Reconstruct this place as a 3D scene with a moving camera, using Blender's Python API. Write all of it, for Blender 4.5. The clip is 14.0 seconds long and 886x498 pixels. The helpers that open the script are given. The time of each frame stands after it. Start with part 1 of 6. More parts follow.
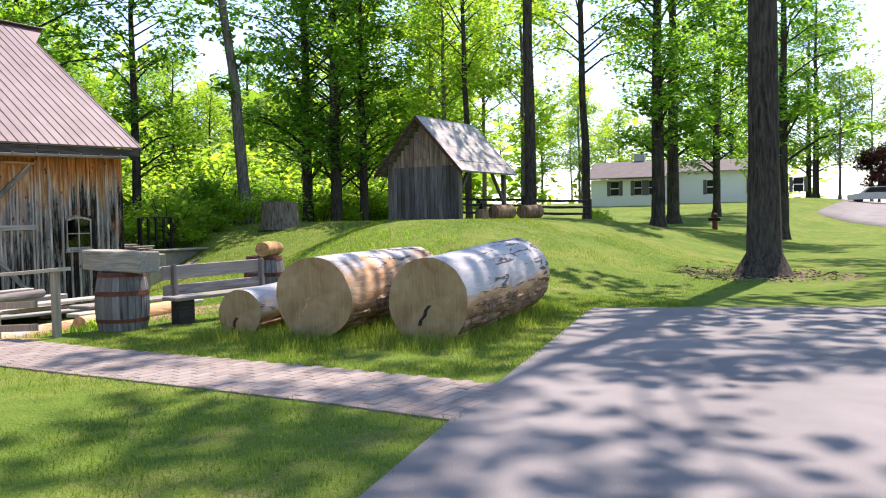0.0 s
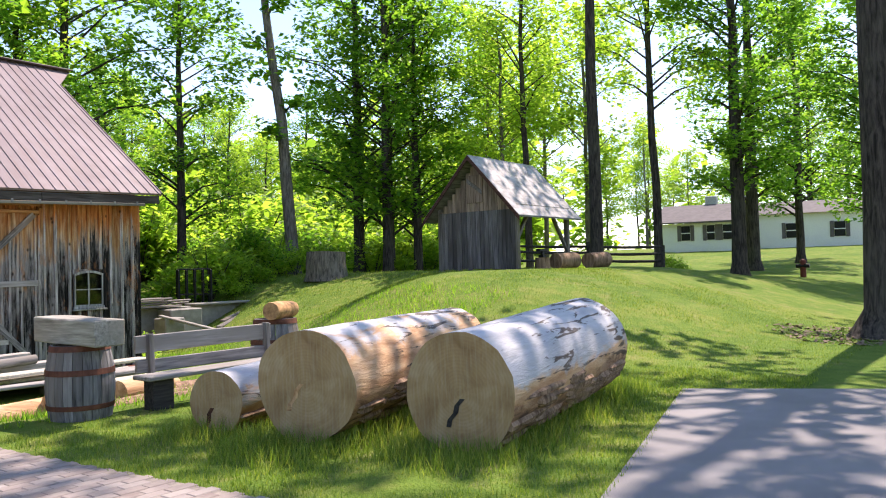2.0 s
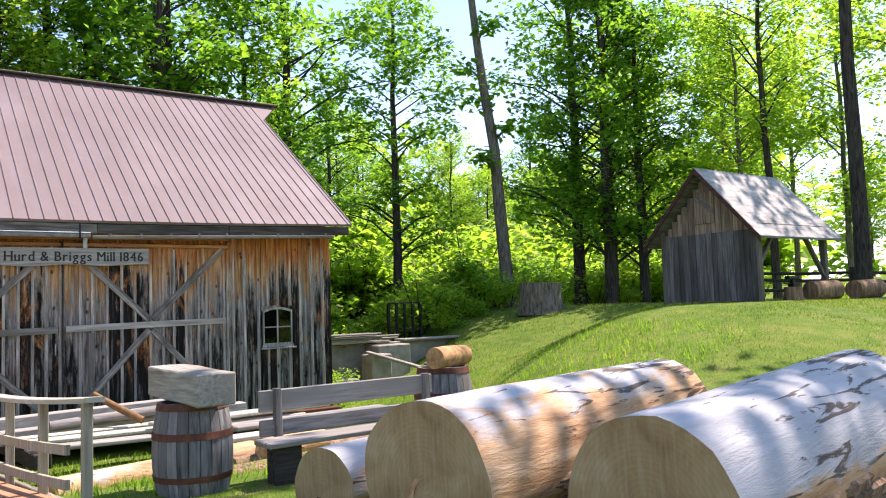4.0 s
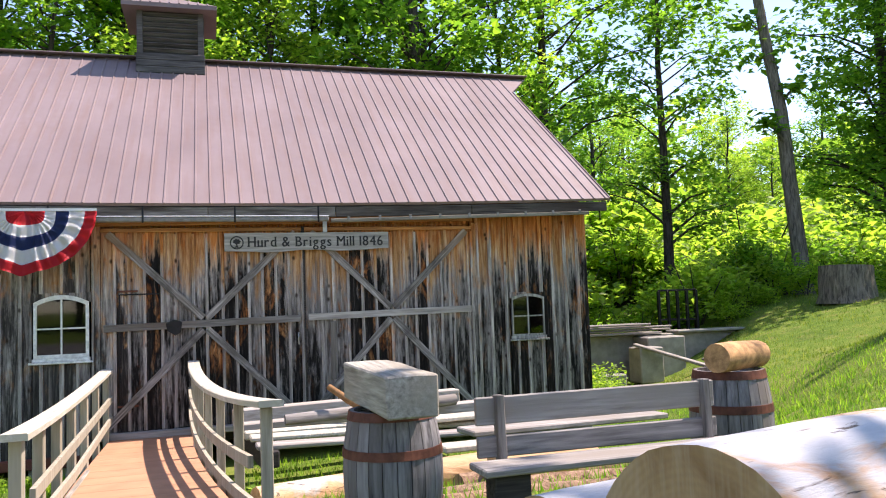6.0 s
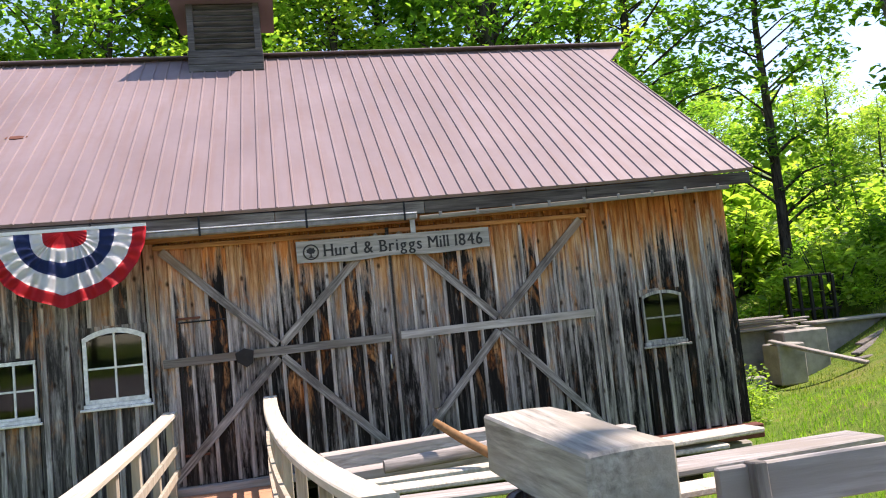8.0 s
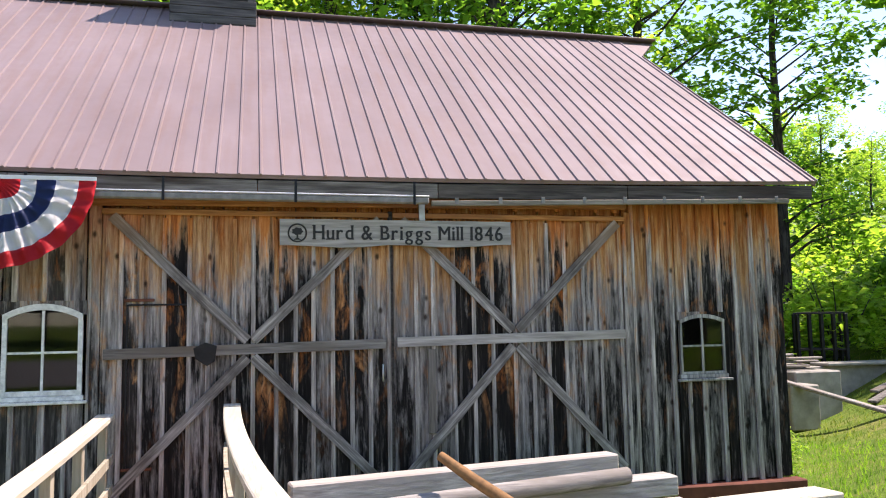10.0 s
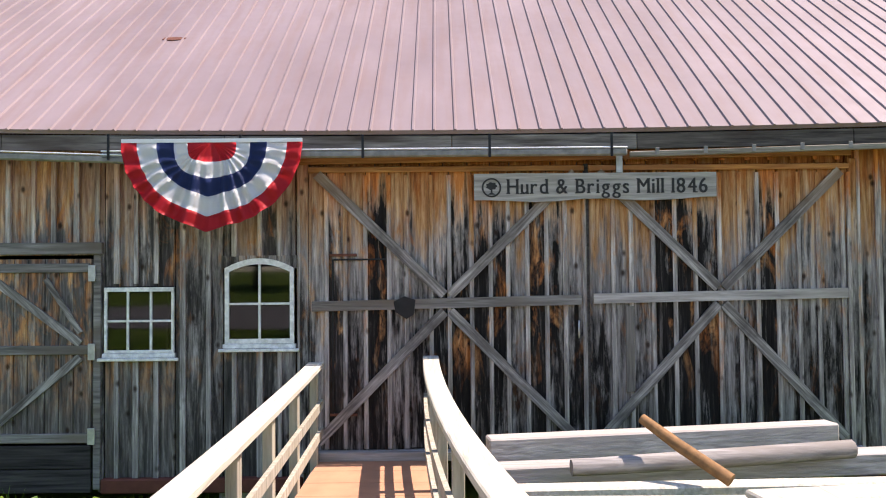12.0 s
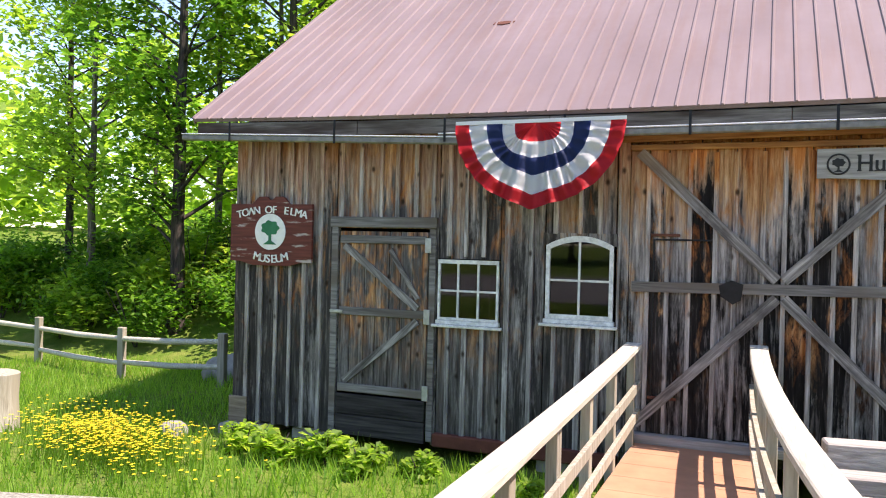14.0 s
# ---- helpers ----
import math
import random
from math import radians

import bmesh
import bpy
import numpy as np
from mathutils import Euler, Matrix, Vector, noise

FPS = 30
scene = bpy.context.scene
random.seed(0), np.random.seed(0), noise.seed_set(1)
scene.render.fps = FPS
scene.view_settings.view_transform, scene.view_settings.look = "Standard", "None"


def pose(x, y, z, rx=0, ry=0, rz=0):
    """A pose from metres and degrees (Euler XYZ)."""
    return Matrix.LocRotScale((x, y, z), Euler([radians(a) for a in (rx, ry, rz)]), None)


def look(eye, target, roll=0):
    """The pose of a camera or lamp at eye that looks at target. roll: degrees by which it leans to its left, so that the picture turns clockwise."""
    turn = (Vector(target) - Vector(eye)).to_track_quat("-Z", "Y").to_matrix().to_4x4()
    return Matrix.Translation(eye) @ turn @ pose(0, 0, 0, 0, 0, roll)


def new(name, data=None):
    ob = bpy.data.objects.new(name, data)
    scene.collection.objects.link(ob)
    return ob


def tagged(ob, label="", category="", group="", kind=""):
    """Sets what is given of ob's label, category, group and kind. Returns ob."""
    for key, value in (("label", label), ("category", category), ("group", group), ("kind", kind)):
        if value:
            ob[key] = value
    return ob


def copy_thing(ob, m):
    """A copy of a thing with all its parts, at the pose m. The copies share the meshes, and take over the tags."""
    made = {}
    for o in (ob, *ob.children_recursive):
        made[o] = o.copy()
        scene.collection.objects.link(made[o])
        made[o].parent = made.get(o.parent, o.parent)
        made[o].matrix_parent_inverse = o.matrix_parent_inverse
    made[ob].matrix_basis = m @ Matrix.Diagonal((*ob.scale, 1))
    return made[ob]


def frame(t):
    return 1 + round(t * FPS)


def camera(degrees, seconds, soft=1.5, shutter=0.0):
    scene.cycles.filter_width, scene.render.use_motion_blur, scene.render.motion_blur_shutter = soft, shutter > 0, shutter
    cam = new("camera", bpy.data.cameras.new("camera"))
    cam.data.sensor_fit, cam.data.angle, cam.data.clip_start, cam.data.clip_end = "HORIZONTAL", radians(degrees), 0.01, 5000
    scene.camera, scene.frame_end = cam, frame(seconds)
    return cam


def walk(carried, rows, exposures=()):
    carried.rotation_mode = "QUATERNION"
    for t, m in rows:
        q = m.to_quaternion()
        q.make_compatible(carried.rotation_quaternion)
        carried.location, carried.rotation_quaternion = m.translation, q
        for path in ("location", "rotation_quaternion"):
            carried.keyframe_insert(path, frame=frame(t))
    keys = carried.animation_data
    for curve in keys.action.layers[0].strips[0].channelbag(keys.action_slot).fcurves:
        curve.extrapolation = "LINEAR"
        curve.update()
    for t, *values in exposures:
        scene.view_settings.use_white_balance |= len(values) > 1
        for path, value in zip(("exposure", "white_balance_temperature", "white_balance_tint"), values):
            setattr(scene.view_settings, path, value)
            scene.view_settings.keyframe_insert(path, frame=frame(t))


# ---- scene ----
cam = camera(58.6, 14.0, soft=1.1)
PATH = [
    (0, (-6.727, -17.025, 1.421), (-5.045, -15.947, 1.345), -1.1),
    (0.5, (-6.136, -16.741, 1.391), (-4.457, -15.656, 1.338), -1.1),
    (1, (-5.573, -16.419, 1.438), (-3.908, -15.312, 1.388), -1.4),
    (1.5, (-5.031, -16.1, 1.472), (-3.394, -14.951, 1.458), -0.6),
    (2, (-4.477, -15.846, 1.516), (-2.884, -14.638, 1.562), -1.5),
    (4.3, (-2.195, -14.466, 1.572), (-1.068, -12.821, 1.728), -1.3),
    (4.5, (-2.047, -14.31, 1.57), (-0.952, -12.645, 1.738), -0.8),
    (5, (-1.685, -13.903, 1.558), (-0.765, -12.137, 1.736), -0.2),
    (5.5, (-1.455, -13.462, 1.516), (-0.688, -11.62, 1.654), -1.5),
    (6, (-1.29, -13.036, 1.5), (-0.715, -11.126, 1.64), -2.1),
    (6.5, (-1.247, -12.451, 1.558), (-0.771, -10.514, 1.704), -3.5),
    (7, (-1.17, -11.842, 1.557), (-0.709, -9.901, 1.698), -4.6),
    (7.5, (-1.161, -11.253, 1.577), (-0.764, -9.298, 1.729), -5.8),
    (7.7, (-1.165, -11.06, 1.578), (-0.771, -9.106, 1.741), -5.8),
    (9.8, (-1.259, -9.011, 1.573), (-0.791, -7.076, 1.762), -1.9),
    (10, (-1.306, -8.89, 1.572), (-0.835, -6.955, 1.761), -1.0),
    (10.5, (-1.368, -8.678, 1.556), (-0.908, -6.736, 1.681), -1.3),
    (11, (-1.367, -8.651, 1.557), (-0.961, -6.695, 1.664), -0.8),
    (11.5, (-1.356, -8.697, 1.614), (-1.136, -6.711, 1.704), -1.0),
    (12, (-1.398, -8.737, 1.664), (-1.388, -6.738, 1.726), -0.5),
    (12.5, (-1.426, -8.749, 1.691), (-1.618, -6.759, 1.739), -0.1),
    (12.7, (-1.413, -8.788, 1.691), (-1.746, -6.816, 1.736), -0.1),
    (13, (-1.422, -8.743, 1.699), (-1.921, -6.807, 1.742), 0.1),
    (13.5, (-1.46, -8.758, 1.713), (-2.126, -6.872, 1.729), 0.3),
    (14, (-1.453, -8.757, 1.707), (-2.211, -6.906, 1.698), 1.4),
]
walk(cam, [(t, look(eye, target, roll)) for t, eye, target, roll in PATH], ((0.0, 1.2, 6780, 24), (2.0, 1.22, 6780, 24), (4.5, 1.28, 6780, 24), (10.0, 1.33, 6780, 24), (14.0, 1.40, 6780, 24)))


# ---- light ----
SUN = Vector((2.4, 0.06, 4.1)).normalized()
world = bpy.data.worlds.new("sky")
scene.world = world
world.use_nodes = True
wn = world.node_tree.nodes
sky = wn.new("ShaderNodeTexSky")
sky.sky_type, sky.sun_disc = "NISHITA", False
sky.sun_elevation = math.asin(SUN.z)
sky.sun_rotation = math.atan2(SUN.x, SUN.y)
sky.altitude, sky.air_density, sky.dust_density, sky.ozone_density = 100, 1.0, 0.2, 2.0
world.node_tree.links.new(sky.outputs[0], wn["Background"].inputs[0])
wn["Background"].inputs[1].default_value = 0.145
sun = new("sun", bpy.data.lights.new("sun", "SUN"))
sun.data.energy, sun.data.angle, sun.data.color = 4.0, radians(0.55), (1.0, 0.94, 0.84)
sun.matrix_basis = look(SUN * 60, (0, 0, 0))


# ---- small tools ----
def smooth(v):
    v = min(1.0, max(0.0, v))
    return v * v * (3 - 2 * v)


def ground_z(x, y):
    """Height of the ground: flat drive, a mound with the shed, a hollow before the mill."""
    fall = -0.85 * smooth((y + 7.6) / 5.2) * (1 - smooth((x - 5.2 - 0.75 * max(0.0, min(y, 7.0))) / 4.5))
    rise = 1.38 * smooth((x - 2.5 - 1.3 * min(6.0, max(0.0, y + 4.5))) / 8.5) * smooth((y + 13.0) / 7.5)
    back = 1.1 * smooth((y - 9.0) / 10.0) * (1 - smooth((x - 6) / 8)) * smooth((x + 14) / 10)
    bank = 1.5 * smooth((y - 5.5) / 5.0) * smooth((-8.6 - x) / 2.0) - 0.3 * smooth((-9 - x) / 5) * smooth((y + 2) / 5)
    far = 2.1 * smooth((math.hypot(x, y + 8) - 30) / 50.0)
    return fall + rise * (1 - 0.45 * smooth((x - 18) / 14)) + back + bank + far


class Thing:
    """A top-level thing: an empty at its base that parents its parts."""

    def __init__(self, name, at=(0, 0, 0), label="", category="", group="", kind=""):
        self.base = Vector(at)
        self.ob = tagged(new(name), label, category, group, kind)
        self.ob.matrix_basis = Matrix.Translation(self.base)


def finish(bm, mat, smooth_faces=False):
    me = bpy.data.meshes.new("mesh")
    bm.normal_update()
    bm.to_mesh(me)
    bm.free()
    for m in (mat if isinstance(mat, (list, tuple)) else [mat]):
        me.materials.append(m)
    if smooth_faces:
        me.polygons.foreach_set("use_smooth", [True] * len(me.polygons))
    return me


def part(name, bm, mat, parent, label="", smooth_faces=False, local=False):
    """Links a bmesh, built in world metres (or local to the thing), as one mesh under a thing or part."""
    if isinstance(parent, Thing):
        base, holder = parent.base, parent.ob
    else:
        base, holder = Vector(parent["base"]), parent
    if not local:
        bm.transform(Matrix.Translation(-base))
    ob = new(name, finish(bm, mat, smooth_faces))
    ob.parent = holder
    ob["base"] = tuple(base)
    return tagged(ob, label)


def piece(name, mesh, parent, m):
    """A piece that shares its mesh with others, at the pose m in world metres."""
    base, holder = (parent.base, parent.ob) if isinstance(parent, Thing) else (Vector(parent["base"]), parent)
    ob = new(name, mesh)
    ob.parent = holder
    ob.matrix_basis = Matrix.Translation(-base) @ m
    return ob


def single(name, bm, mat, label, category, group="", kind="", smooth_faces=False, at=(0, 0, 0)):
    bm.transform(Matrix.Translation(-Vector(at)))
    ob = new(name, finish(bm, mat, smooth_faces))
    ob.matrix_basis = Matrix.Translation(at)
    return tagged(ob, label, category, group, kind)


def box(bm, x0, x1, y0, y1, z0, z1, bevel=0.0, m=None, mi=0):
    r = bmesh.ops.create_cube(bm, size=1.0)
    vs = r["verts"]
    for v in vs:
        v.co = Vector((x0 + (v.co.x + 0.5) * (x1 - x0), y0 + (v.co.y + 0.5) * (y1 - y0), z0 + (v.co.z + 0.5) * (z1 - z0)))
    if m is not None:
        bmesh.ops.transform(bm, matrix=m, verts=vs)
    fs = list({f for v in vs for f in v.link_faces})
    for f in fs:
        f.material_index = mi
    if bevel > 0:
        es = list({e for v in vs for e in v.link_edges})
        bmesh.ops.bevel(bm, geom=es, offset=bevel, segments=1, affect="EDGES", profile=0.5)
    return bm


def boxm(*a, **k):
    return box(bmesh.new(), *a, **k)


def beam(a, b, w, h, bevel=0.008, up=(0, 0, 1), bm=None):
    """A squared timber from a to b, w wide and h high."""
    bm = bm or bmesh.new()
    a, b = Vector(a), Vector(b)
    d = b - a
    x = d.normalized()
    y = Vector(up).cross(x).normalized()
    z = x.cross(y)
    m = Matrix((x, y, z)).transposed().to_4x4()
    m.translation = a
    return box(bm, 0, d.length, -w / 2, w / 2, -h / 2, h / 2, bevel, m)


def tube(bm, pts, radii, sides=10, cap=True, wobble=0.0, seed=0, mi=0):
    """A tapered tube along a line of points."""
    rnd = random.Random(seed)
    rings, ref = [], None
    pts = [Vector(p) for p in pts]
    for i, p in enumerate(pts):
        d = (pts[min(i + 1, len(pts) - 1)] - pts[max(i - 1, 0)]).normalized()
        ref = ref or (Vector((0, 0, 1)) if abs(d.z) < 0.9 else Vector((1, 0, 0)))
        u = (ref - d * ref.dot(d)).normalized()
        ref = u
        v = d.cross(u)
        ring = []
        for k in range(sides):
            a = 2 * math.pi * k / sides
            r = radii[i] * (1 + wobble * (rnd.random() - 0.5))
            ring.append(bm.verts.new(p + (u * math.cos(a) + v * math.sin(a)) * r))
        rings.append(ring)
    for r0, r1 in zip(rings, rings[1:]):
        for k in range(sides):
            f = bm.faces.new((r0[k], r0[(k + 1) % sides], r1[(k + 1) % sides], r1[k]))
            f.smooth, f.material_index = True, mi
    if cap:
        for ring_of in (list(reversed(rings[0])), rings[-1]):
            f = bm.faces.new([bm.verts.new(v.co) for v in ring_of])
            f.material_index = mi
    return bm


def quad(bm, a, b, c, d, mi=0):
    f = bm.faces.new([bm.verts.new(p) for p in (a, b, c, d)])
    f.material_index = mi
    return f


def prism(outline, depth_vector, bm=None):
    """A solid from a flat outline pushed along a vector."""
    bm = bm or bmesh.new()
    d = Vector(depth_vector)
    lo = [bm.verts.new(Vector(p)) for p in outline]
    hi = [bm.verts.new(Vector(p) + d) for p in outline]
    n = len(lo)
    bm.faces.new(list(reversed(lo)))
    bm.faces.new(hi)
    for i in range(n):
        bm.faces.new((lo[i], lo[(i + 1) % n], hi[(i + 1) % n], hi[i]))
    bmesh.ops.recalc_face_normals(bm, faces=bm.faces)
    return bm


# ---- materials ----
class Mat:
    """A node material with short calls."""

    def __init__(self, name, rough=0.8, metal=0.0, spec=0.3):
        self.m = bpy.data.materials.new(name)
        self.m.use_nodes = True
        self.t = self.m.node_tree
        self.b = self.t.nodes["Principled BSDF"]
        self.b.inputs["Roughness"].default_value = rough
        self.b.inputs["Metallic"].default_value = metal
        self.b.inputs["Specular IOR Level"].default_value = spec

    def link(self, a, b):
        self.t.links.new(a, b)

    def where(self, scale=(1, 1, 1), kind="world"):
        if kind == "world":
            g = self.t.nodes.new("ShaderNodeNewGeometry").outputs["Position"]
        else:
            g = self.t.nodes.new("ShaderNodeTexCoord").outputs["Object"]
        mp = self.t.nodes.new("ShaderNodeMapping")
        mp.inputs["Scale"].default_value = scale
        self.link(g, mp.inputs["Vector"])
        return mp.outputs[0]

    def noise(self, vec, scale=1.0, detail=4.0, rough=0.55, dist=0.0):
        n = self.t.nodes.new("ShaderNodeTexNoise")
        n.inputs["Scale"].default_value, n.inputs["Detail"].default_value = scale, detail
        n.inputs["Roughness"].default_value, n.inputs["Distortion"].default_value = rough, dist
        self.link(vec, n.inputs["Vector"])
        return n.outputs["Fac"]

    def ramp(self, fac, stops):
        r = self.t.nodes.new("ShaderNodeValToRGB")
        while len(r.color_ramp.elements) < len(stops):
            r.color_ramp.elements.new(0.5)
        for e, (p, c) in zip(r.color_ramp.elements, stops):
            e.position = p
            e.color = (*c, 1) if len(c) == 3 else c
        self.link(fac, r.inputs[0])
        return r.outputs[0]

    def grey(self, fac, lo, hi, a=0.0, b=1.0):
        m = self.t.nodes.new("ShaderNodeMapRange")
        m.inputs["From Min"].default_value, m.inputs["From Max"].default_value = lo, hi
        m.inputs["To Min"].default_value, m.inputs["To Max"].default_value = a, b
        self.link(fac, m.inputs["Value"])
        return m.outputs[0]

    def math(self, op, a, b=None):
        n = self.t.nodes.new("ShaderNodeMath")
        n.operation = op
        for i, v in enumerate((a, b)):
            if v is None:
                continue
            if isinstance(v, (int, float)):
                n.inputs[i].default_value = v
            else:
                self.link(v, n.inputs[i])
        return n.outputs[0]

    def mix(self, fac, a, b, mode="MIX"):
        n = self.t.nodes.new("ShaderNodeMix")
        n.data_type, n.blend_type = "RGBA", mode
        for sock, v in ((n.inputs[0], fac), (n.inputs[6], a), (n.inputs[7], b)):
            if isinstance(v, (int, float)):
                sock.default_value = v
            elif isinstance(v, tuple):
                sock.default_value = (*v, 1)
            else:
                self.link(v, sock)
        return n.outputs[2]

    def random(self):
        return self.t.nodes.new("ShaderNodeObjectInfo").outputs["Random"]

    def island(self):
        return self.t.nodes.new("ShaderNodeNewGeometry").outputs["Random Per Island"]

    def axis(self, vec, i):
        s = self.t.nodes.new("ShaderNodeSeparateXYZ")
        self.link(vec, s.inputs[0])
        return s.outputs[i]

    def color(self, c):
        if isinstance(c, tuple):
            self.b.inputs["Base Color"].default_value = (*c, 1)
        else:
            self.link(c, self.b.inputs["Base Color"])
        return self

    def bump(self, h, strength=0.4, dist=0.01):
        n = self.t.nodes.new("ShaderNodeBump")
        n.inputs["Strength"].default_value, n.inputs["Distance"].default_value = strength, dist
        self.link(h, n.inputs["Height"])
        self.link(n.outputs[0], self.b.inputs["Normal"])
        return self


def wood(name, dark, light, along, rough=0.85, streak=None, kind="world", vary=0.35):
    """Weathered timber with grain along one axis, knots, cracks and per-piece tone."""
    s = Mat(name, rough, spec=0.12)
    sc = [26, 26, 26]
    sc["xyz".index(along)] = 1.6
    grain = s.noise(s.where(tuple(sc), kind), 1.0, 6, 0.62, 0.25)
    sc2 = [3.0, 3.0, 3.0]
    sc2["xyz".index(along)] = 0.7
    blotch = s.noise(s.where(tuple(sc2), kind), 1.0, 3, 0.5)
    c = s.ramp(grain, [(0.3, dark), (0.68, light)])
    if streak:
        c = s.mix(s.grey(blotch, 0.46, 0.66), c, streak)
    tone = s.ramp(s.random(), [(0.0, (1 - vary,) * 3), (1.0, (1.0, 1.0, 1.0))])
    c = s.mix(1.0, c, tone, "MULTIPLY")
    s.color(c).bump(grain, 0.55, 0.008)
    return s.m


def mill_wood(name="mill_siding", pale=1.0, damp=1.0, bare=1.0):
    """Old siding: silver grey, rain-blackened streaks, raw tan wood where the eave kept it dry."""
    s = Mat(name, 0.85, spec=0.1)
    per = s.random()
    grain = s.noise(s.where((24, 24, 1.5)), 1.0, 8, 0.72, 0.35)
    streak = s.noise(s.where((8.0, 8.0, 0.75)), 1.0, 6, 0.68, 0.25)
    patch = s.noise(s.where((5.0, 5.0, 1.7)), 1.0, 5, 0.62, 0.7)
    blot = s.noise(s.where((14, 14, 5)), 1.0, 5, 0.7, 0.6)
    knots = s.t.nodes.new("ShaderNodeTexVoronoi")
    knots.inputs["Scale"].default_value = 1.0
    s.link(s.where((5.2, 5.2, 3.4)), knots.inputs["Vector"])
    pos = s.where()
    z = s.axis(pos, 2)
    right = s.grey(s.axis(pos, 0), -3.4, -2.2)
    tint = lambda v: tuple(k * pale for k in v)
    grey = s.ramp(grain, [(0.30, tint((0.075, 0.066, 0.061))), (0.48, tint((0.255, 0.232, 0.218))), (0.68, tint((0.56, 0.52, 0.49)))])
    black = s.ramp(grain, [(0.34, (0.004, 0.004, 0.004)), (0.54, (0.016, 0.014, 0.013)), (0.72, (0.12, 0.108, 0.10))])
    tan = s.ramp(grain, [(0.30, (0.13, 0.05, 0.02)), (0.48, (0.49, 0.25, 0.105)), (0.68, (0.80, 0.52, 0.28))])
    rust = s.ramp(grain, [(0.30, (0.12, 0.03, 0.010)), (0.5, (0.44, 0.145, 0.038)), (0.7, (0.66, 0.29, 0.09))])
    shift = s.math("MULTIPLY", s.math("SUBTRACT", per, 0.5), 0.26)
    tone = s.math("ADD", s.math("ADD", streak, shift), s.math("MULTIPLY", s.math("SUBTRACT", blot, 0.5), 0.22))
    # rain-blackened part, rising in ragged tongues
    wet = s.math("ADD", tone, s.grey(z, 1.2, 2.4, 0.07, -0.10))
    wet = s.math("MULTIPLY", s.grey(wet, 0.39, 0.54), s.grey(right, 0, 1, 0.85 * damp, damp))
    c = s.mix(wet, grey, black)
    # dry wood below the eave with a ragged lower edge
    edge = s.math("ADD", z, s.math("MULTIPLY", s.math("SUBTRACT", tone, 0.5), -2.2))
    dry = s.math("MULTIPLY", s.grey(edge, 2.08, 2.55), s.grey(right, 0, 1, 0.5, 1.0))
    warm = s.mix(s.grey(s.math("ADD", edge, s.math("MULTIPLY", per, 0.7)), 2.75, 3.1), tan, rust)
    c = s.mix(dry, c, warm)
    # raw wood left round the knots
    raw = s.math("MULTIPLY", s.grey(patch, 0.60 - 0.07 * bare, 0.78 - 0.07 * bare), s.grey(blot, 0.36, 0.56))
    raw = s.math("MULTIPLY", raw, s.grey(z, 0.1, 1.1, 0.05, 0.95))
    c = s.mix(raw, c, s.mix(s.grey(streak, 0.4, 0.6), tan, rust))
    kn = s.grey(knots.outputs["Distance"], 0.06, 0.17, 1.0, 0.0)
    c = s.mix(s.math("MULTIPLY", kn, 0.85), c, (0.025, 0.014, 0.008))
    c = s.mix(1.0, c, s.ramp(per, [(0, (0.68, 0.68, 0.68)), (1, (1.18, 1.16, 1.13))]), "MULTIPLY")
    s.color(c).bump(s.math("ADD", grain, s.math("MULTIPLY", kn, -0.6)), 0.7, 0.008)
    return s.m


def slant_wood(name, lean):
    """Weathered brace timber whose grain runs along a slanting bar."""
    s = Mat(name, 0.87, spec=0.1)
    mp = s.t.nodes.new("ShaderNodeMapping")
    mp.inputs["Rotation"].default_value = (0, radians(lean), 0)
    s.link(s.where(), mp.inputs["Vector"])
    sc = s.t.nodes.new("ShaderNodeMapping")
    sc.inputs["Scale"].default_value = (1.6, 34, 34)
    s.link(mp.outputs[0], sc.inputs["Vector"])
    grain = s.noise(sc.outputs[0], 1.0, 6, 0.64, 0.3)
    stain = s.noise(s.where((2.2, 2.2, 2.2)), 1.0, 4, 0.6)
    c = s.ramp(grain, [(0.30, (0.075, 0.066, 0.058)), (0.5, (0.20, 0.182, 0.168)), (0.68, (0.43, 0.40, 0.37))])
    c = s.mix(s.grey(stain, 0.48, 0.7, 0, 0.75), c, (0.05, 0.042, 0.04))
    c = s.mix(s.grey(s.axis(s.where(), 2), 2.2, 2.8, 0, 0.45), c, (0.34, 0.19, 0.085))
    s.color(c).bump(grain, 0.6, 0.008)
    return s.m


def leaf_mat(name, dark, mid, light, glow=0.55):
    s = Mat(name, 0.5, spec=0.35)
    r = s.math("ADD", s.math("MULTIPLY", s.island(), 0.6), s.math("MULTIPLY", s.noise(s.where((0.35, 0.35, 0.35)), 1, 2), 0.45))
    c = s.ramp(r, [(0.15, dark), (0.5, mid), (0.9, light)])
    s.color(c)
    tr = s.t.nodes.new("ShaderNodeBsdfTranslucent")
    bright = s.mix(1.0, c, (1.8, 1.85, 0.95), "MULTIPLY")
    s.link(bright, tr.inputs[0])
    mx = s.t.nodes.new("ShaderNodeMixShader")
    mx.inputs[0].default_value = glow
    s.link(s.b.outputs[0], mx.inputs[1])
    s.link(tr.outputs[0], mx.inputs[2])
    s.link(mx.outputs[0], s.t.nodes["Material Output"].inputs["Surface"])
    return s.m


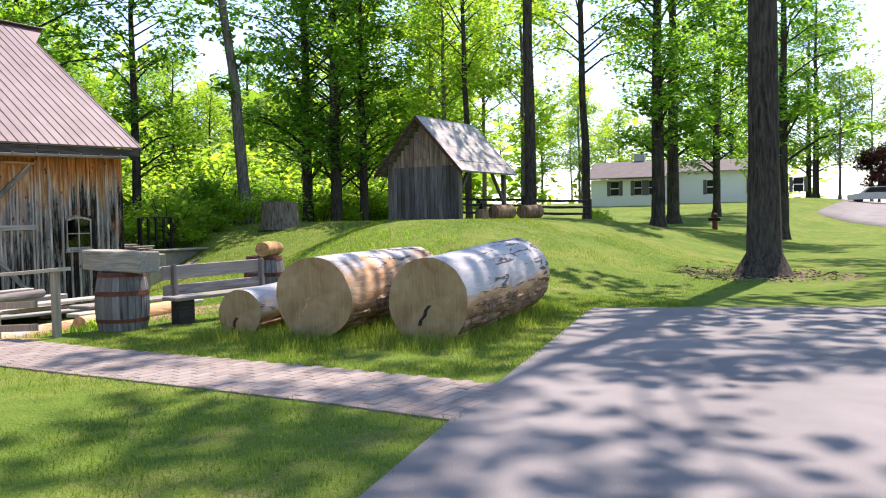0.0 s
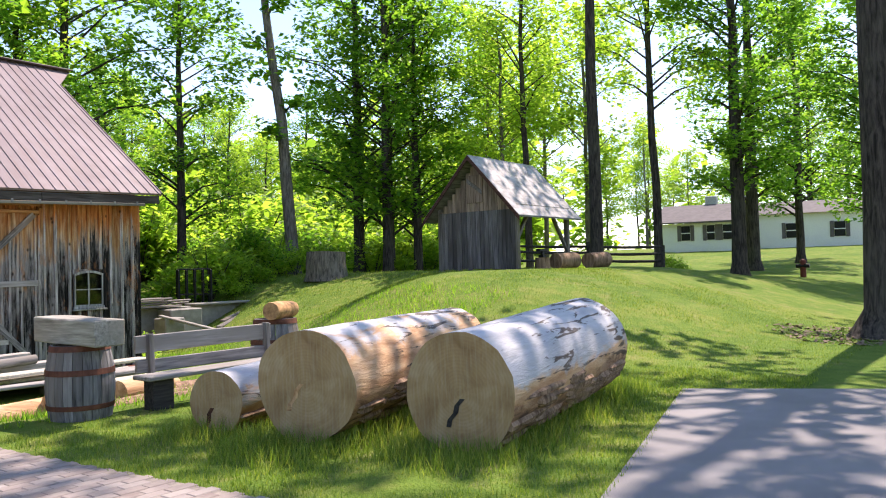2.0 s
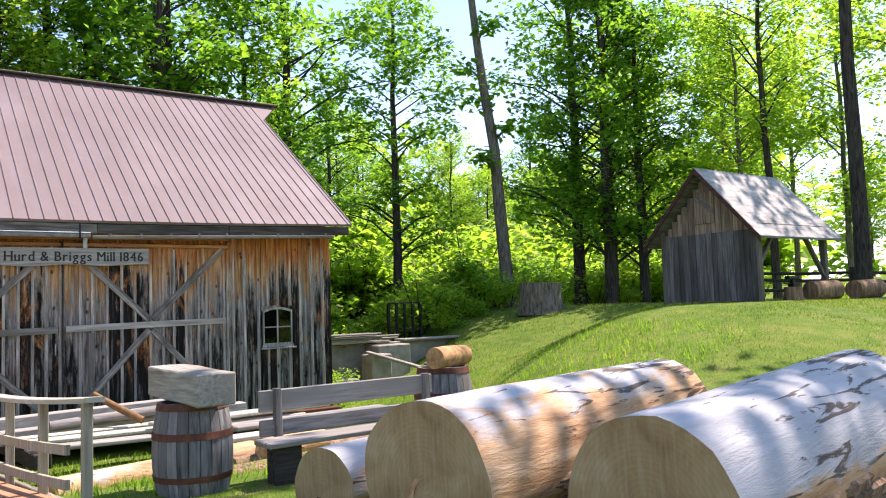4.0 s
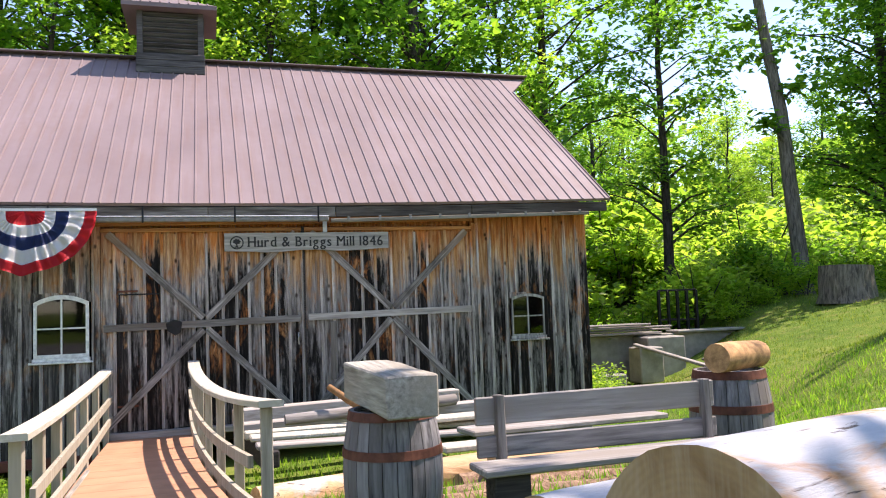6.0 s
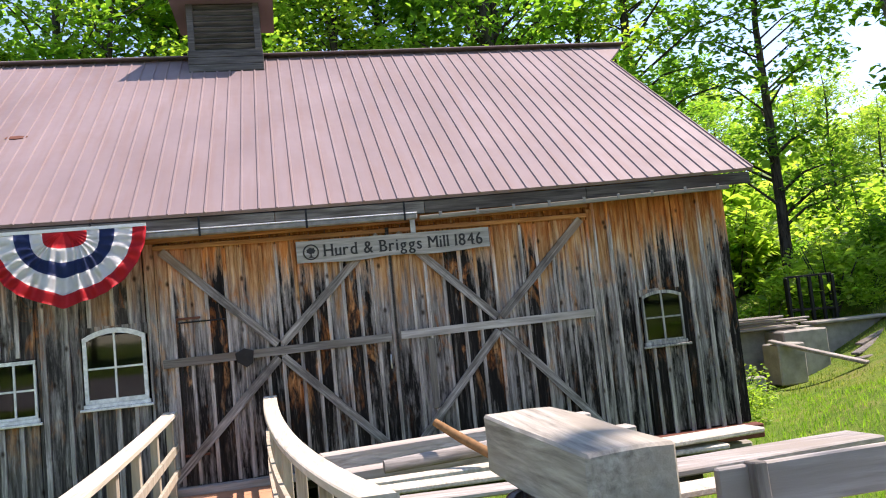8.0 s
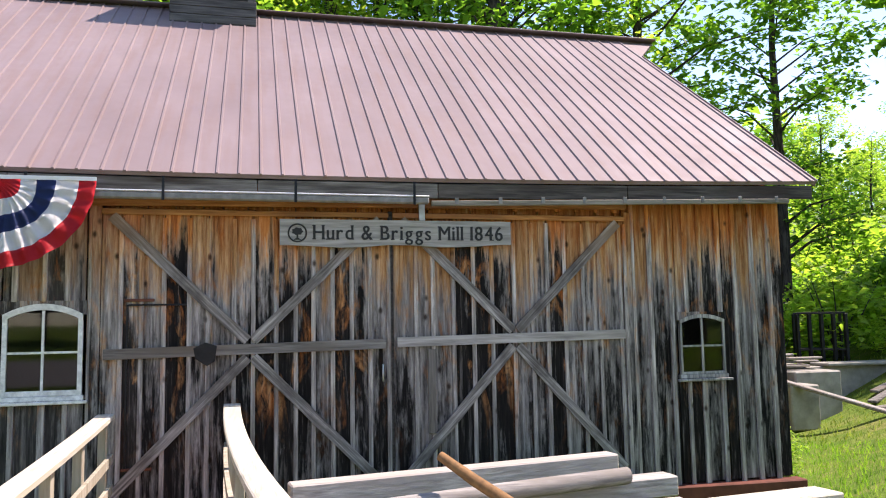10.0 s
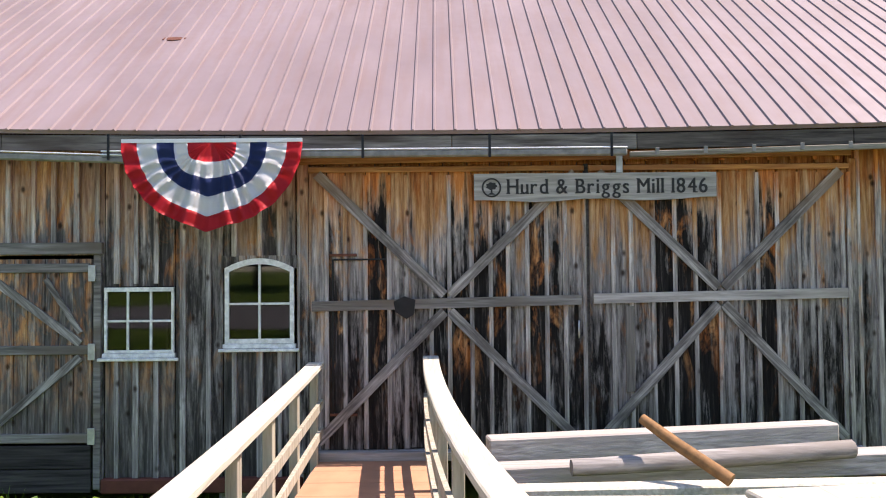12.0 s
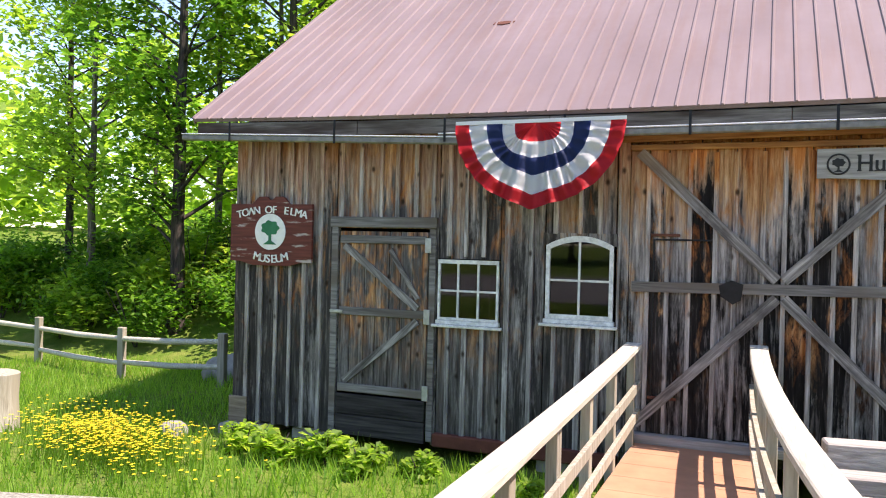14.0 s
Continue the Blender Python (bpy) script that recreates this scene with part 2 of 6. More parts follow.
def bark(name, dark, light):
    s = Mat(name, 0.92, spec=0.15)
    ridge = s.noise(s.where((14, 14, 2.2)), 1.0, 5, 0.65, 0.6)
    moss = s.noise(s.where((1.2, 1.2, 0.8)), 1.0, 3)
    c = s.ramp(ridge, [(0.36, dark), (0.62, light)])
    c = s.mix(s.grey(moss, 0.5, 0.75, 0.0, 0.4), c, (0.10, 0.10, 0.07))
    s.color(c).bump(ridge, 0.9, 0.03)
    return s.m


def plain(name, c, rough=0.6, metal=0.0, var=0.18, scale=6.0, bump=0.15, spec=0.3):
    s = Mat(name, rough, metal, spec)
    n = s.noise(s.where((scale,) * 3), 1.0, 5, 0.6)
    lo = tuple(v * (1 - var) for v in c)
    hi = tuple(min(1.0, v * (1 + var)) for v in c)
    s.color(s.ramp(n, [(0.3, lo), (0.7, hi)])).bump(s.noise(s.where((scale * 8,) * 3), 1.0, 3), bump, 0.004)
    return s.m


M_SIDING = mill_wood()
M_BATTEN = mill_wood("mill_battens", 1.3, 0.3, 0.8)
M_DOORWOOD = mill_wood("door_planks", 0.85, 0.75, 2.6)
M_GREYWOOD = wood("silver_grey_wood", (0.17, 0.155, 0.145), (0.50, 0.465, 0.43), "x", streak=(0.30, 0.265, 0.23))
M_GREYWOOD_Y = wood("silver_grey_wood_lengthwise", (0.16, 0.145, 0.125), (0.48, 0.44, 0.38), "y", streak=(0.30, 0.26, 0.2))
M_GREYWOOD_Z = wood("silver_grey_wood_upright", (0.10, 0.09, 0.085), (0.34, 0.31, 0.28), "z", streak=(0.2, 0.17, 0.13))
M_BRACE = wood("brace_wood", (0.08, 0.073, 0.068), (0.36, 0.335, 0.31), "x", streak=(0.17, 0.14, 0.115))
M_DIAG_UP, M_DIAG_DOWN = slant_wood("rising_brace_wood", 45), slant_wood("falling_brace_wood", -45)
M_FASCIA = wood("fascia_wood", (0.05, 0.044, 0.038), (0.36, 0.33, 0.29), "x", streak=(0.07, 0.052, 0.042))
M_DARKFASCIA = wood("dark_fascia_wood", (0.025, 0.021, 0.019), (0.14, 0.122, 0.105), "x", streak=(0.055, 0.04, 0.033))
M_CUPOLA = wood("dark_cupola_wood", (0.04, 0.037, 0.037), (0.20, 0.185, 0.18), "x", streak=(0.09, 0.08, 0.075))
M_FRIEZE = wood("dry_orange_board", (0.22, 0.07, 0.022), (0.62, 0.29, 0.095), "x", streak=(0.30, 0.13, 0.06))
M_BLOCK_TAN = wood("tan_repair_wood", (0.16, 0.115, 0.08), (0.42, 0.33, 0.24), "x")
M_TRACK = wood("tan_track_wood", (0.12, 0.105, 0.08), (0.36, 0.32, 0.26), "x")
M_TIMBER = wood("bleached_timber", (0.28, 0.25, 0.22), (0.66, 0.61, 0.56), "x", streak=(0.42, 0.37, 0.33))
# dark timber; its near-black also paints shade in the soffit and mill interior
M_DARK_SHADE_WOOD = wood("dark_and_shaded_wood", (0.02, 0.018, 0.017), (0.085, 0.075, 0.07), "x")
M_RAIL = wood("pale_rail_wood", (0.36, 0.32, 0.25), (0.70, 0.65, 0.55), "y", streak=(0.5, 0.46, 0.36), vary=0.15)
M_POST = wood("pale_post_wood", (0.22, 0.19, 0.14), (0.50, 0.46, 0.37), "z", streak=(0.36, 0.32, 0.24), vary=0.2)
M_SHED = wood("shed_boards", (0.065, 0.06, 0.058), (0.27, 0.25, 0.24), "z", streak=(0.12, 0.105, 0.095), vary=0.5)
M_SHED_TOP = wood("shed_gable_boards", (0.16, 0.105, 0.07), (0.52, 0.39, 0.29), "z", streak=(0.16, 0.12, 0.09), vary=0.5)
M_BARGE = wood("dark_red_barge_wood", (0.045, 0.022, 0.018), (0.15, 0.075, 0.06), "y")
M_BARREL = wood("barrel_staves", (0.08, 0.075, 0.077), (0.36, 0.345, 0.345), "z", streak=(0.22, 0.19, 0.17), vary=0.4)
M_RUST = plain("rusty_hoop", (0.14, 0.055, 0.035), 0.75, 0.35, 0.45, 9)
M_BARK = bark("tree_bark", (0.02, 0.016, 0.014), (0.09, 0.073, 0.062))
M_BARK_PALE = bark("pale_tree_bark", (0.07, 0.06, 0.05), (0.24, 0.21, 0.17))
M_LEAF = leaf_mat("maple_leaves", (0.045, 0.12, 0.018), (0.105, 0.235, 0.028), (0.22, 0.36, 0.042), 0.62)
# brighter, yellower leaf colour with the look of sunlit foliage put into it
M_LEAF_LIGHT = leaf_mat("sunlit_leaves", (0.11, 0.21, 0.028), (0.22, 0.34, 0.045), (0.36, 0.45, 0.08), 0.66)
M_LEAF_RED = leaf_mat("red_leaves", (0.04, 0.012, 0.014), (0.09, 0.025, 0.03), (0.16, 0.05, 0.05), 0.3)
M_CONCRETE = plain("old_concrete", (0.30, 0.28, 0.25), 0.9, 0, 0.3, 3, 0.4)
M_GLASS_BLACK = plain("black_iron", (0.02, 0.02, 0.022), 0.45, 0.6, 0.3)
M_WHITE = plain("white_paint", (0.78, 0.77, 0.72), 0.55, 0, 0.08, 14)
# near-white colour for the highlight along the track rail
M_RAIL_GLINT = plain("rail_highlight_steel", (0.75, 0.75, 0.76), 0.4, 0.4, 0.2, 12)
M_DULL = plain("dull_weathered_steel", (0.21, 0.20, 0.185), 0.6, 0.2, 0.3, 9)
M_GALV = plain("galvanised_steel", (0.42, 0.42, 0.42), 0.45, 0.7, 0.25, 10)
M_DECK = plain("painted_orange_deck", (0.45, 0.225, 0.13), 0.7, 0, 0.14, 3.0, 0.2)
M_REDSILL = plain("red_oxide_sill", (0.13, 0.04, 0.025), 0.8, 0, 0.3, 5)
M_SIGNRED = plain("red_brown_sign_paint", (0.14, 0.028, 0.018), 0.6, 0, 0.3, 8)
M_SIGNGREY = wood("grey_sign_board", (0.2, 0.19, 0.175), (0.46, 0.44, 0.40), "x", vary=0.1)
M_INK = plain("dark_lettering", (0.025, 0.025, 0.025), 0.7)
M_GREEN = plain("green_sign_paint", (0.02, 0.16, 0.07), 0.6)


def grass_mat():
    s = Mat("lawn", 0.9, spec=0.1)
    w = s.where()
    big = s.noise(w, 0.35, 4, 0.6)
    mid = s.noise(w, 2.6, 5, 0.65)
    fine = s.noise(s.where((40, 40, 40)), 1.0, 3, 0.6)
    c = s.ramp(s.math("ADD", s.math("MULTIPLY", big, 0.5), s.math("MULTIPLY", mid, 0.5)), [(0.33, (0.065, 0.13, 0.018)), (0.5, (0.135, 0.205, 0.03)), (0.66, (0.25, 0.255, 0.065))])
    worn = s.noise(s.where((1.1, 1.7, 1.1)), 1.0, 5, 0.7, 0.4)
    c = s.mix(s.grey(worn, 0.54, 0.68, 0.0, 0.6), c, (0.29, 0.24, 0.10))
    c = s.mix(s.grey(fine, 0.3, 0.7, 0.45, 0.0), c, (0.05, 0.10, 0.012))
    s.color(c).bump(s.math("ADD", fine, mid), 0.8, 0.04)
    return s.m


def asphalt_mat():
    s = Mat("worn_asphalt", 0.88, spec=0.2)
    w = s.where()
    c = s.ramp(s.noise(w, 0.8, 5, 0.6), [(0.3, (0.15, 0.137, 0.132)), (0.7, (0.235, 0.217, 0.209))])
    grit = s.noise(w, 110, 2, 0.7)
    c = s.mix(s.grey(grit, 0.35, 0.7, 0.0, 0.4), c, (0.33, 0.315, 0.30))
    s.color(c).bump(grit, 0.35, 0.004)
    return s.m


def roof_mat():
    s = Mat("mauve_painted_steel", 0.6, 0.0, 0.22)
    w = s.where()
    c = s.ramp(s.noise(s.where((0.9, 0.5, 0.5)), 1, 4), [(0.3, (0.184, 0.138, 0.138)), (0.7, (0.234, 0.180, 0.180))])
    c = s.mix(s.grey(s.noise(s.where((7, 0.7, 0.7)), 1, 4), 0.46, 0.72, 0, 0.5), c, (0.195, 0.125, 0.105))
    s.color(c)
    s.link(s.grey(s.noise(w, 3, 4), 0.3, 0.7, 0.5, 0.68), s.b.inputs["Roughness"])
    return s.m


def glass_mat():
    s = Mat("window_glass", 0.03, 0, 0.5)
    s.b.inputs["Transmission Weight"].default_value = 1.0
    s.b.inputs["IOR"].default_value = 1.45
    s.color((0.28, 0.30, 0.29))
    return s.m


M_GRASS, M_ASPHALT, M_ROOF, M_GLASS = grass_mat(), asphalt_mat(), roof_mat(), glass_mat()
M_BRICK = Mat("brick_paver", 0.9)
M_BRICK.color(M_BRICK.mix(M_BRICK.grey(M_BRICK.noise(M_BRICK.where(), 9, 5), 0.35, 0.7, 0, 0.5), M_BRICK.ramp(M_BRICK.random(), [(0, (0.20, 0.155, 0.135)), (0.5, (0.255, 0.208, 0.185)), (1, (0.30, 0.255, 0.228))]), (0.33, 0.29, 0.25)))
M_BRICK.bump(M_BRICK.noise(M_BRICK.where(), 90, 3), 0.3, 0.004)
M_BRICK = M_BRICK.m
M_SAND = plain("path_bedding", (0.24, 0.2, 0.165), 0.95, 0, 0.4, 12)
M_GRAVEL = plain("pale_gravel", (0.27, 0.245, 0.20), 0.95, 0, 0.5, 30, 0.9)


# ---- ground, drive and path ----
def spread(lo, hi, fine_lo, fine_hi, fine, grow=1.3):
    out, v, st = [], fine_lo, fine
    while v <= fine_hi:
        out.append(v)
        v += fine
    while v < hi:
        st *= grow
        v += st
        out.append(min(v, hi))
    v, st = fine_lo, fine
    while v > lo:
        st *= grow
        v -= st
        out.insert(0, max(v, lo))
    return out


def build_ground():
    xs, ys = spread(-900, 900, -18, 24, 0.5), spread(-900, 900, -20, 14, 0.5)
    verts = []
    for y in ys:
        for x in xs:
            z = ground_z(x, y)
            calm = smooth((y + 12.6 - 0.24 * (x - 4.6)) / 1.2) * smooth((abs(x + 1.75) - 0.7) / 0.8)
            z += 0.05 * calm * noise.noise((x * 0.7, y * 0.7, 3.0)) + 0.015 * calm * noise.noise((x * 2.3, y * 2.3, 1.0))
            verts.append((x, y, z))
    n = len(xs)
    faces = [(j * n + i, j * n + i + 1, j * n + n + i + 1, j * n + n + i) for j in range(len(ys) - 1) for i in range(n - 1)]
    me = bpy.data.meshes.new("ground")
    me.from_pydata(verts, [], faces)
    me.materials.append(M_GRASS)
    me.polygons.foreach_set("use_smooth", [True] * len(me.polygons))
    tagged(new("ground", me), "green mown lawn rising to a grassy mound", "lawn", kind="structure")


build_ground()


def slab(outline, z, thick, mat, name, label):
    bm = prism([(x, y, z - thick) for x, y in outline], (0, 0, thick))
    return single(name, bm, mat, label, "road", kind="structure")


slab([(4.62, -12.43), (0.7, -13.41), (-2.05, -14.08), (-3.61, -14.5), (-8, -15.6), (-30, -21), (-30, -45), (40, -45), (14.5, -34), (8.2, -20.2), (6.42, -16.26), (5.59, -14.32)], 0.018, 0.3, M_ASPHALT, "road", "grey worn asphalt drive with dappled shade")


def far_road():
    """The lane to the distant parking lot, laid on the rising ground."""
    xs = [43 + 1.0 * i for i in range(14)] + [58 + 3.0 * i for i in range(16)]
    bm = bmesh.new()
    rows = []
    for x in xs:
        edge = -14.6 + 5.4 * smooth((x - 42) / 13)
        rows.append([bm.verts.new((x, edge - k * 2.5, ground_z(x, edge - k * 2.5) + 0.05)) for k in range(10)])
    for p, q in zip(rows, rows[1:]):
        for k in range(9):
            bm.faces.new((p[k], p[k + 1], q[k + 1], q[k])).smooth = True
    r = bmesh.ops.extrude_face_region(bm, geom=list(bm.faces))
    bmesh.ops.translate(bm, verts=[v for v in r["geom"] if isinstance(v, bmesh.types.BMVert)], vec=(0, 0, -0.3))
    bmesh.ops.recalc_face_normals(bm, faces=bm.faces)
    single("road_far", bm, M_ASPHALT, "pale distant lane of worn asphalt", "road", kind="structure")


far_road()
slab([(-14, -10), (-8.0, -6.3), (-4.6, -5.0), (-4.6, -3.95), (-6.3, -3.75), (-7.4, -4.1), (-10, -5.3), (-14, -8.3)], -0.43, 0.25, M_GRAVEL, "pavement_gravel", "pale gravel strip beside the mill")


# ---- mill ----
mill = Thing("mill_building", (-1.3, 0, -0.7), "weathered board-and-batten timber mill with mauve steel roof", "mill")
OPEN = [(-6.50, -5.17, -0.7, 1.9), (-5.09, -4.31, 0.78, 1.55), (-3.78, -2.98, 0.88, 1.84), (-2.83, 3.12, -0.7, 2.86), (3.83, 4.49, 0.84, 1.63)]
WX0, WX1, WTOP = -8.05, 5.37, 3.16


def wall_bottom(x):
    return -0.68 if x < -2.83 else -0.42


front = part("front_wall", bmesh.new(), M_SIDING, mill, "weathered grey and orange board siding")


def siding():
    rnd = random.Random(4)
    x, seams = WX0, []
    while x < WX1 - 0.05:
        seams.append(x)
        x += rnd.uniform(0.2, 0.30)
    seams.append(WX1)
    cuts = sorted(set(seams) | {e for o in OPEN for e in o[:2]})
    for a, b in zip(cuts, cuts[1:]):
        if b - a < 0.012:
            continue
        mid = (a + b) / 2
        spans = [(wall_bottom(mid) + rnd.uniform(-0.02, 0.02), WTOP)]
        for o in OPEN:
            if o[0] <= mid <= o[1]:
                spans = [s for lo, hi in spans for s in ((lo, min(hi, o[2])), (max(lo, o[3]), hi)) if s[1] - s[0] > 0.04]
        for lo, hi in spans:
            d = rnd.uniform(-0.006, 0.006)
            dry = (-6.6 < mid < -5.1 and lo > 1.5) or (-5.15 < mid < -4.2 and hi < 1.0)
            part("board", boxm(a + 0.006, b - 0.006, d, 0.03 + d, lo, hi, 0.004), M_DOORWOOD if dry else M_SIDING, front)
    for s in seams[1:-1]:
        spans = [(wall_bottom(s) - 0.01, WTOP)]
        for o in OPEN:
            if o[0] - 0.03 <= s <= o[1] + 0.03:
                spans = [q for lo, hi in spans for q in ((lo, min(hi, o[2] - 0.03)), (max(lo, o[3] + 0.03), hi)) if q[1] - q[0] > 0.04]
        for lo, hi in spans:
            w = rnd.uniform(0.022, 0.034)
            part("batten", boxm(s - w, s + w, -0.04, -0.007, lo, hi, 0.004), M_BATTEN, front)


siding()
# the shell behind the siding
for nm, b in (("left_wall", (WX0, WX0 + 0.12, 0.04, 10.4, -0.68, 3.2)), ("right_wall", (WX1 - 0.12, WX1, 0.04, 10.4, -0.42, 3.2)), ("rear_wall", (WX0 + 0.12, WX1 - 0.12, 10.28, 10.4, -0.68, 3.2)), ("floorboards", (WX0 + 0.12, WX1 - 0.12, 0.04, 10.28, -0.5, -0.4))):
    # near-black shell, so the unlit room's darkness is in the colour
    part(nm, boxm(*b), M_DARK_SHADE_WOOD, mill)
for gx in (WX0, WX1 - 0.1):
    part("gable_wall", prism([(gx, 0.04, 3.2), (gx, 10.4, 3.2), (gx, 5.2, 6.85)], (0.1, 0, 0)), M_SIDING, mill)
for sx in [WX0 + 0.3, -6.9, -3.6, 3.6, WX1 - 0.3]:
    part("stone_pier", boxm(sx - 0.25, sx + 0.3, 0.05, 0.5, -1.25, -0.70, 0.03), M_CONCRETE, mill)
part("corner_stone", boxm(-8.12, -7.55, -0.22, 0.04, -1.0, -0.71, 0.03), M_CONCRETE, mill, "pale concrete corner block")
part("corner_patch", boxm(-8.06, -7.78, -0.062, -0.032, -0.70, -0.36, 0.006), M_BLOCK_TAN, mill, "short tan repair board")
part("sill_beam", beam((3.1, -0.02, -0.52), (5.45, -0.06, -0.53), 0.22, 0.2, 0.015), M_REDSILL, mill)
part("sill_beam", beam((-5.1, -0.02, -0.62), (-2.9, -0.02, -0.62), 0.12, 0.16, 0.015), M_REDSILL, mill)

# roof
RX0, RX1, EY, EZ, RY, RZ = -8.56, 5.73, -0.26, 3.32, 4.98, 7.02
PROW = 6.42


def roof_point(x, s, lift=0.0):
    """s runs 0 at the eave to 1 at the ridge."""
    n = Vector((0, -(RZ - EZ), RY - EY)).normalized()
    return Vector((x, EY + s * (RY - EY), eave_z(x) + s * (RZ - eave_z(x)))) + n * lift


def eave_z(x):
    """The old eave sags by a hand's breadth between the gables."""
    return EZ - 0.045 - 0.108 * max(0.0, 1 - ((x + 1.4) / 7.15) ** 2)


def right_edge(s):
    return RX1 + (PROW - RX1) * max(0.0, (s - 0.84) / 0.16)


def roof_sheet():
    bm = bmesh.new()
    cols, steps = 28, (0.0, 0.42, 0.84, 1.0)
    skins = []
    for lift in (0.0, 0.05):
        skins.append([[bm.verts.new(roof_point(RX0 + (right_edge(s) - RX0) * i / cols, s, lift)) for s in steps] for i in range(cols + 1)])
    lo, hi = skins
    last = len(steps) - 1
    for i in range(cols):
        for j in range(last):
            bm.faces.new((hi[i][j], hi[i + 1][j], hi[i + 1][j + 1], hi[i][j + 1]))
            bm.faces.new((lo[i][j], lo[i][j + 1], lo[i + 1][j + 1], lo[i + 1][j]))
        for j in (0, last):
            bm.faces.new((lo[i][j], lo[i + 1][j], hi[i + 1][j], hi[i][j]))
    for i in (0, cols):
        for j in range(last):
            bm.faces.new((lo[i][j], lo[i][j + 1], hi[i][j + 1], hi[i][j]))
    bmesh.ops.recalc_face_normals(bm, faces=bm.faces)
    return bm


def build_roof():
    roof = part("front_roof", roof_sheet(), M_ROOF, mill, "mauve ribbed steel roofing")
    bm = roof_sheet()
    bm.transform(Matrix(((1, 0, 0, 0), (0, -1, 0, 2 * RY), (0, 0, 1, 0), (0, 0, 0, 1))))
    bmesh.ops.recalc_face_normals(bm, faces=bm.faces)
    part("rear_roof", bm, M_ROOF, mill)
    L = (roof_point(0, 1) - roof_point(0, 0)).length
    bm = bmesh.new()
    for sx, h in ((0.0, 0.02),):
        prism([(-0.022, -0.02, 0), (-0.009, -0.02, h), (0.009, -0.02, h), (0.022, -0.02, 0)], (0, L, 0), bm)
    rib = finish(bm, M_ROOF)
    k, x = 0, RX0 + 0.02
    while x < RX1:
        run = roof_point(x, 1) - roof_point(x, 0)
        ang = math.degrees(math.atan2(run.z, run.y))
        piece("rib", rib, roof, Matrix.Translation(roof_point(x, 0, 0.049)) @ pose(0, 0, 0, ang, 0, 0) @ Matrix.Diagonal((1, run.length / L, 1, 1)))
        x += 0.229
    part("ridge_cap", beam(roof_point(RX0, 1, 0.07), roof_point(PROW, 1, 0.07), 0.34, 0.03, 0.01), M_ROOF, mill)
    part("rake_trim", beam(roof_point(RX1 + 0.012, 0, 0.02), roof_point(RX1 + 0.012, 0.84, 0.02), 0.02, 0.1, 0.004), M_ROOF, mill)
    part("rake_trim", beam(roof_point(RX0 - 0.012, 0, 0.02), roof_point(RX0 - 0.012, 1.0, 0.02), 0.02, 0.1, 0.004), M_ROOF, mill)
    hole = [roof_point(-4.99 + dx, 0.43 + ds, 0.054) for dx, ds in ((-0.16, 0), (-0.02, -0.006), (0.13, 0.002), (0.15, 0.01), (0.02, 0.014), (-0.14, 0.011))]
    part("roof_patch", prism(hole, (0, -0.004, 0.008)), M_RUST, mill)
    cuts = [RX0 + 0.05, -6.1, -3.7, -1.25, 0.75, 3.1, RX1 - 0.04]
    for xa, xb in zip(cuts, cuts[1:]):
        part("fascia", beam((xa + 0.004, EY + 0.012, eave_z(xa) - 0.10), (xb - 0.004, EY + 0.012, eave_z(xb) - 0.10), 0.03, 0.17, 0.005), M_FASCIA if xb < 1 else M_DARKFASCIA, mill, "grey weathered fascia board")
        # soffit coloured near-black for the shade under the eave
        part("soffit", beam((xa + 0.004, EY / 2 + 0.01, eave_z(xa) - 0.06), (xb - 0.004, EY / 2 + 0.01, eave_z(xb) - 0.06), -EY - 0.04, 0.03, 0.004), M_DARK_SHADE_WOOD, mill)
    part("frieze_board", beam((-2.93, -0.062, 2.925), (3.16, -0.062, 2.985), 0.045, 0.105, 0.006), M_FRIEZE, mill, "orange-brown board above the doors")


build_roof()


def gutters():
    for a, b in (((-8.68, -0.34, 3.06), (-4.72, -0.34, 2.90)), ((-4.98, -0.34, 2.945), (0.62, -0.34, 2.948))):
        part("door_track", beam(a, b, 0.07, 0.075, 0.015), M_DULL, mill, "dull galvanised track rail")
        # thin bright strip that paints the highlight on the rail's top edge
        lift = Vector((0, -0.03, 0.048))
        part("track_lip", beam(Vector(a) + lift, Vector(b) + lift, 0.02, 0.014, 0.004), M_RAIL_GLINT, mill, "bright strip for the highlight on the rail's top")
    for x in (-7.9, -6.35, -4.9, -3.5, -2.2, -0.85, 0.45):
        z = 3.06 - 0.0404 * (x + 8.68) if x < -5 else 2.946
        part("track_bracket", boxm(x - 0.014, x + 0.014, -0.385, -0.376, z - 0.05, eave_z(x) - 0.02, 0.002), M_GLASS_BLACK, mill)
    part("track", beam((0.66, -0.30, 2.925), (5.3, -0.30, 3.045), 0.045, 0.06, 0.006), M_TRACK, mill, "tan-grey sliding door track")
    for i in range(9):
        x = 0.95 + 0.52 * i
        part("track_clip", boxm(x - 0.022, x + 0.022, -0.33, -0.323, 2.91 + 0.0259 * (x - 0.66), 2.985 + 0.0259 * (x - 0.66), 0.002), M_DULL, mill)


gutters()


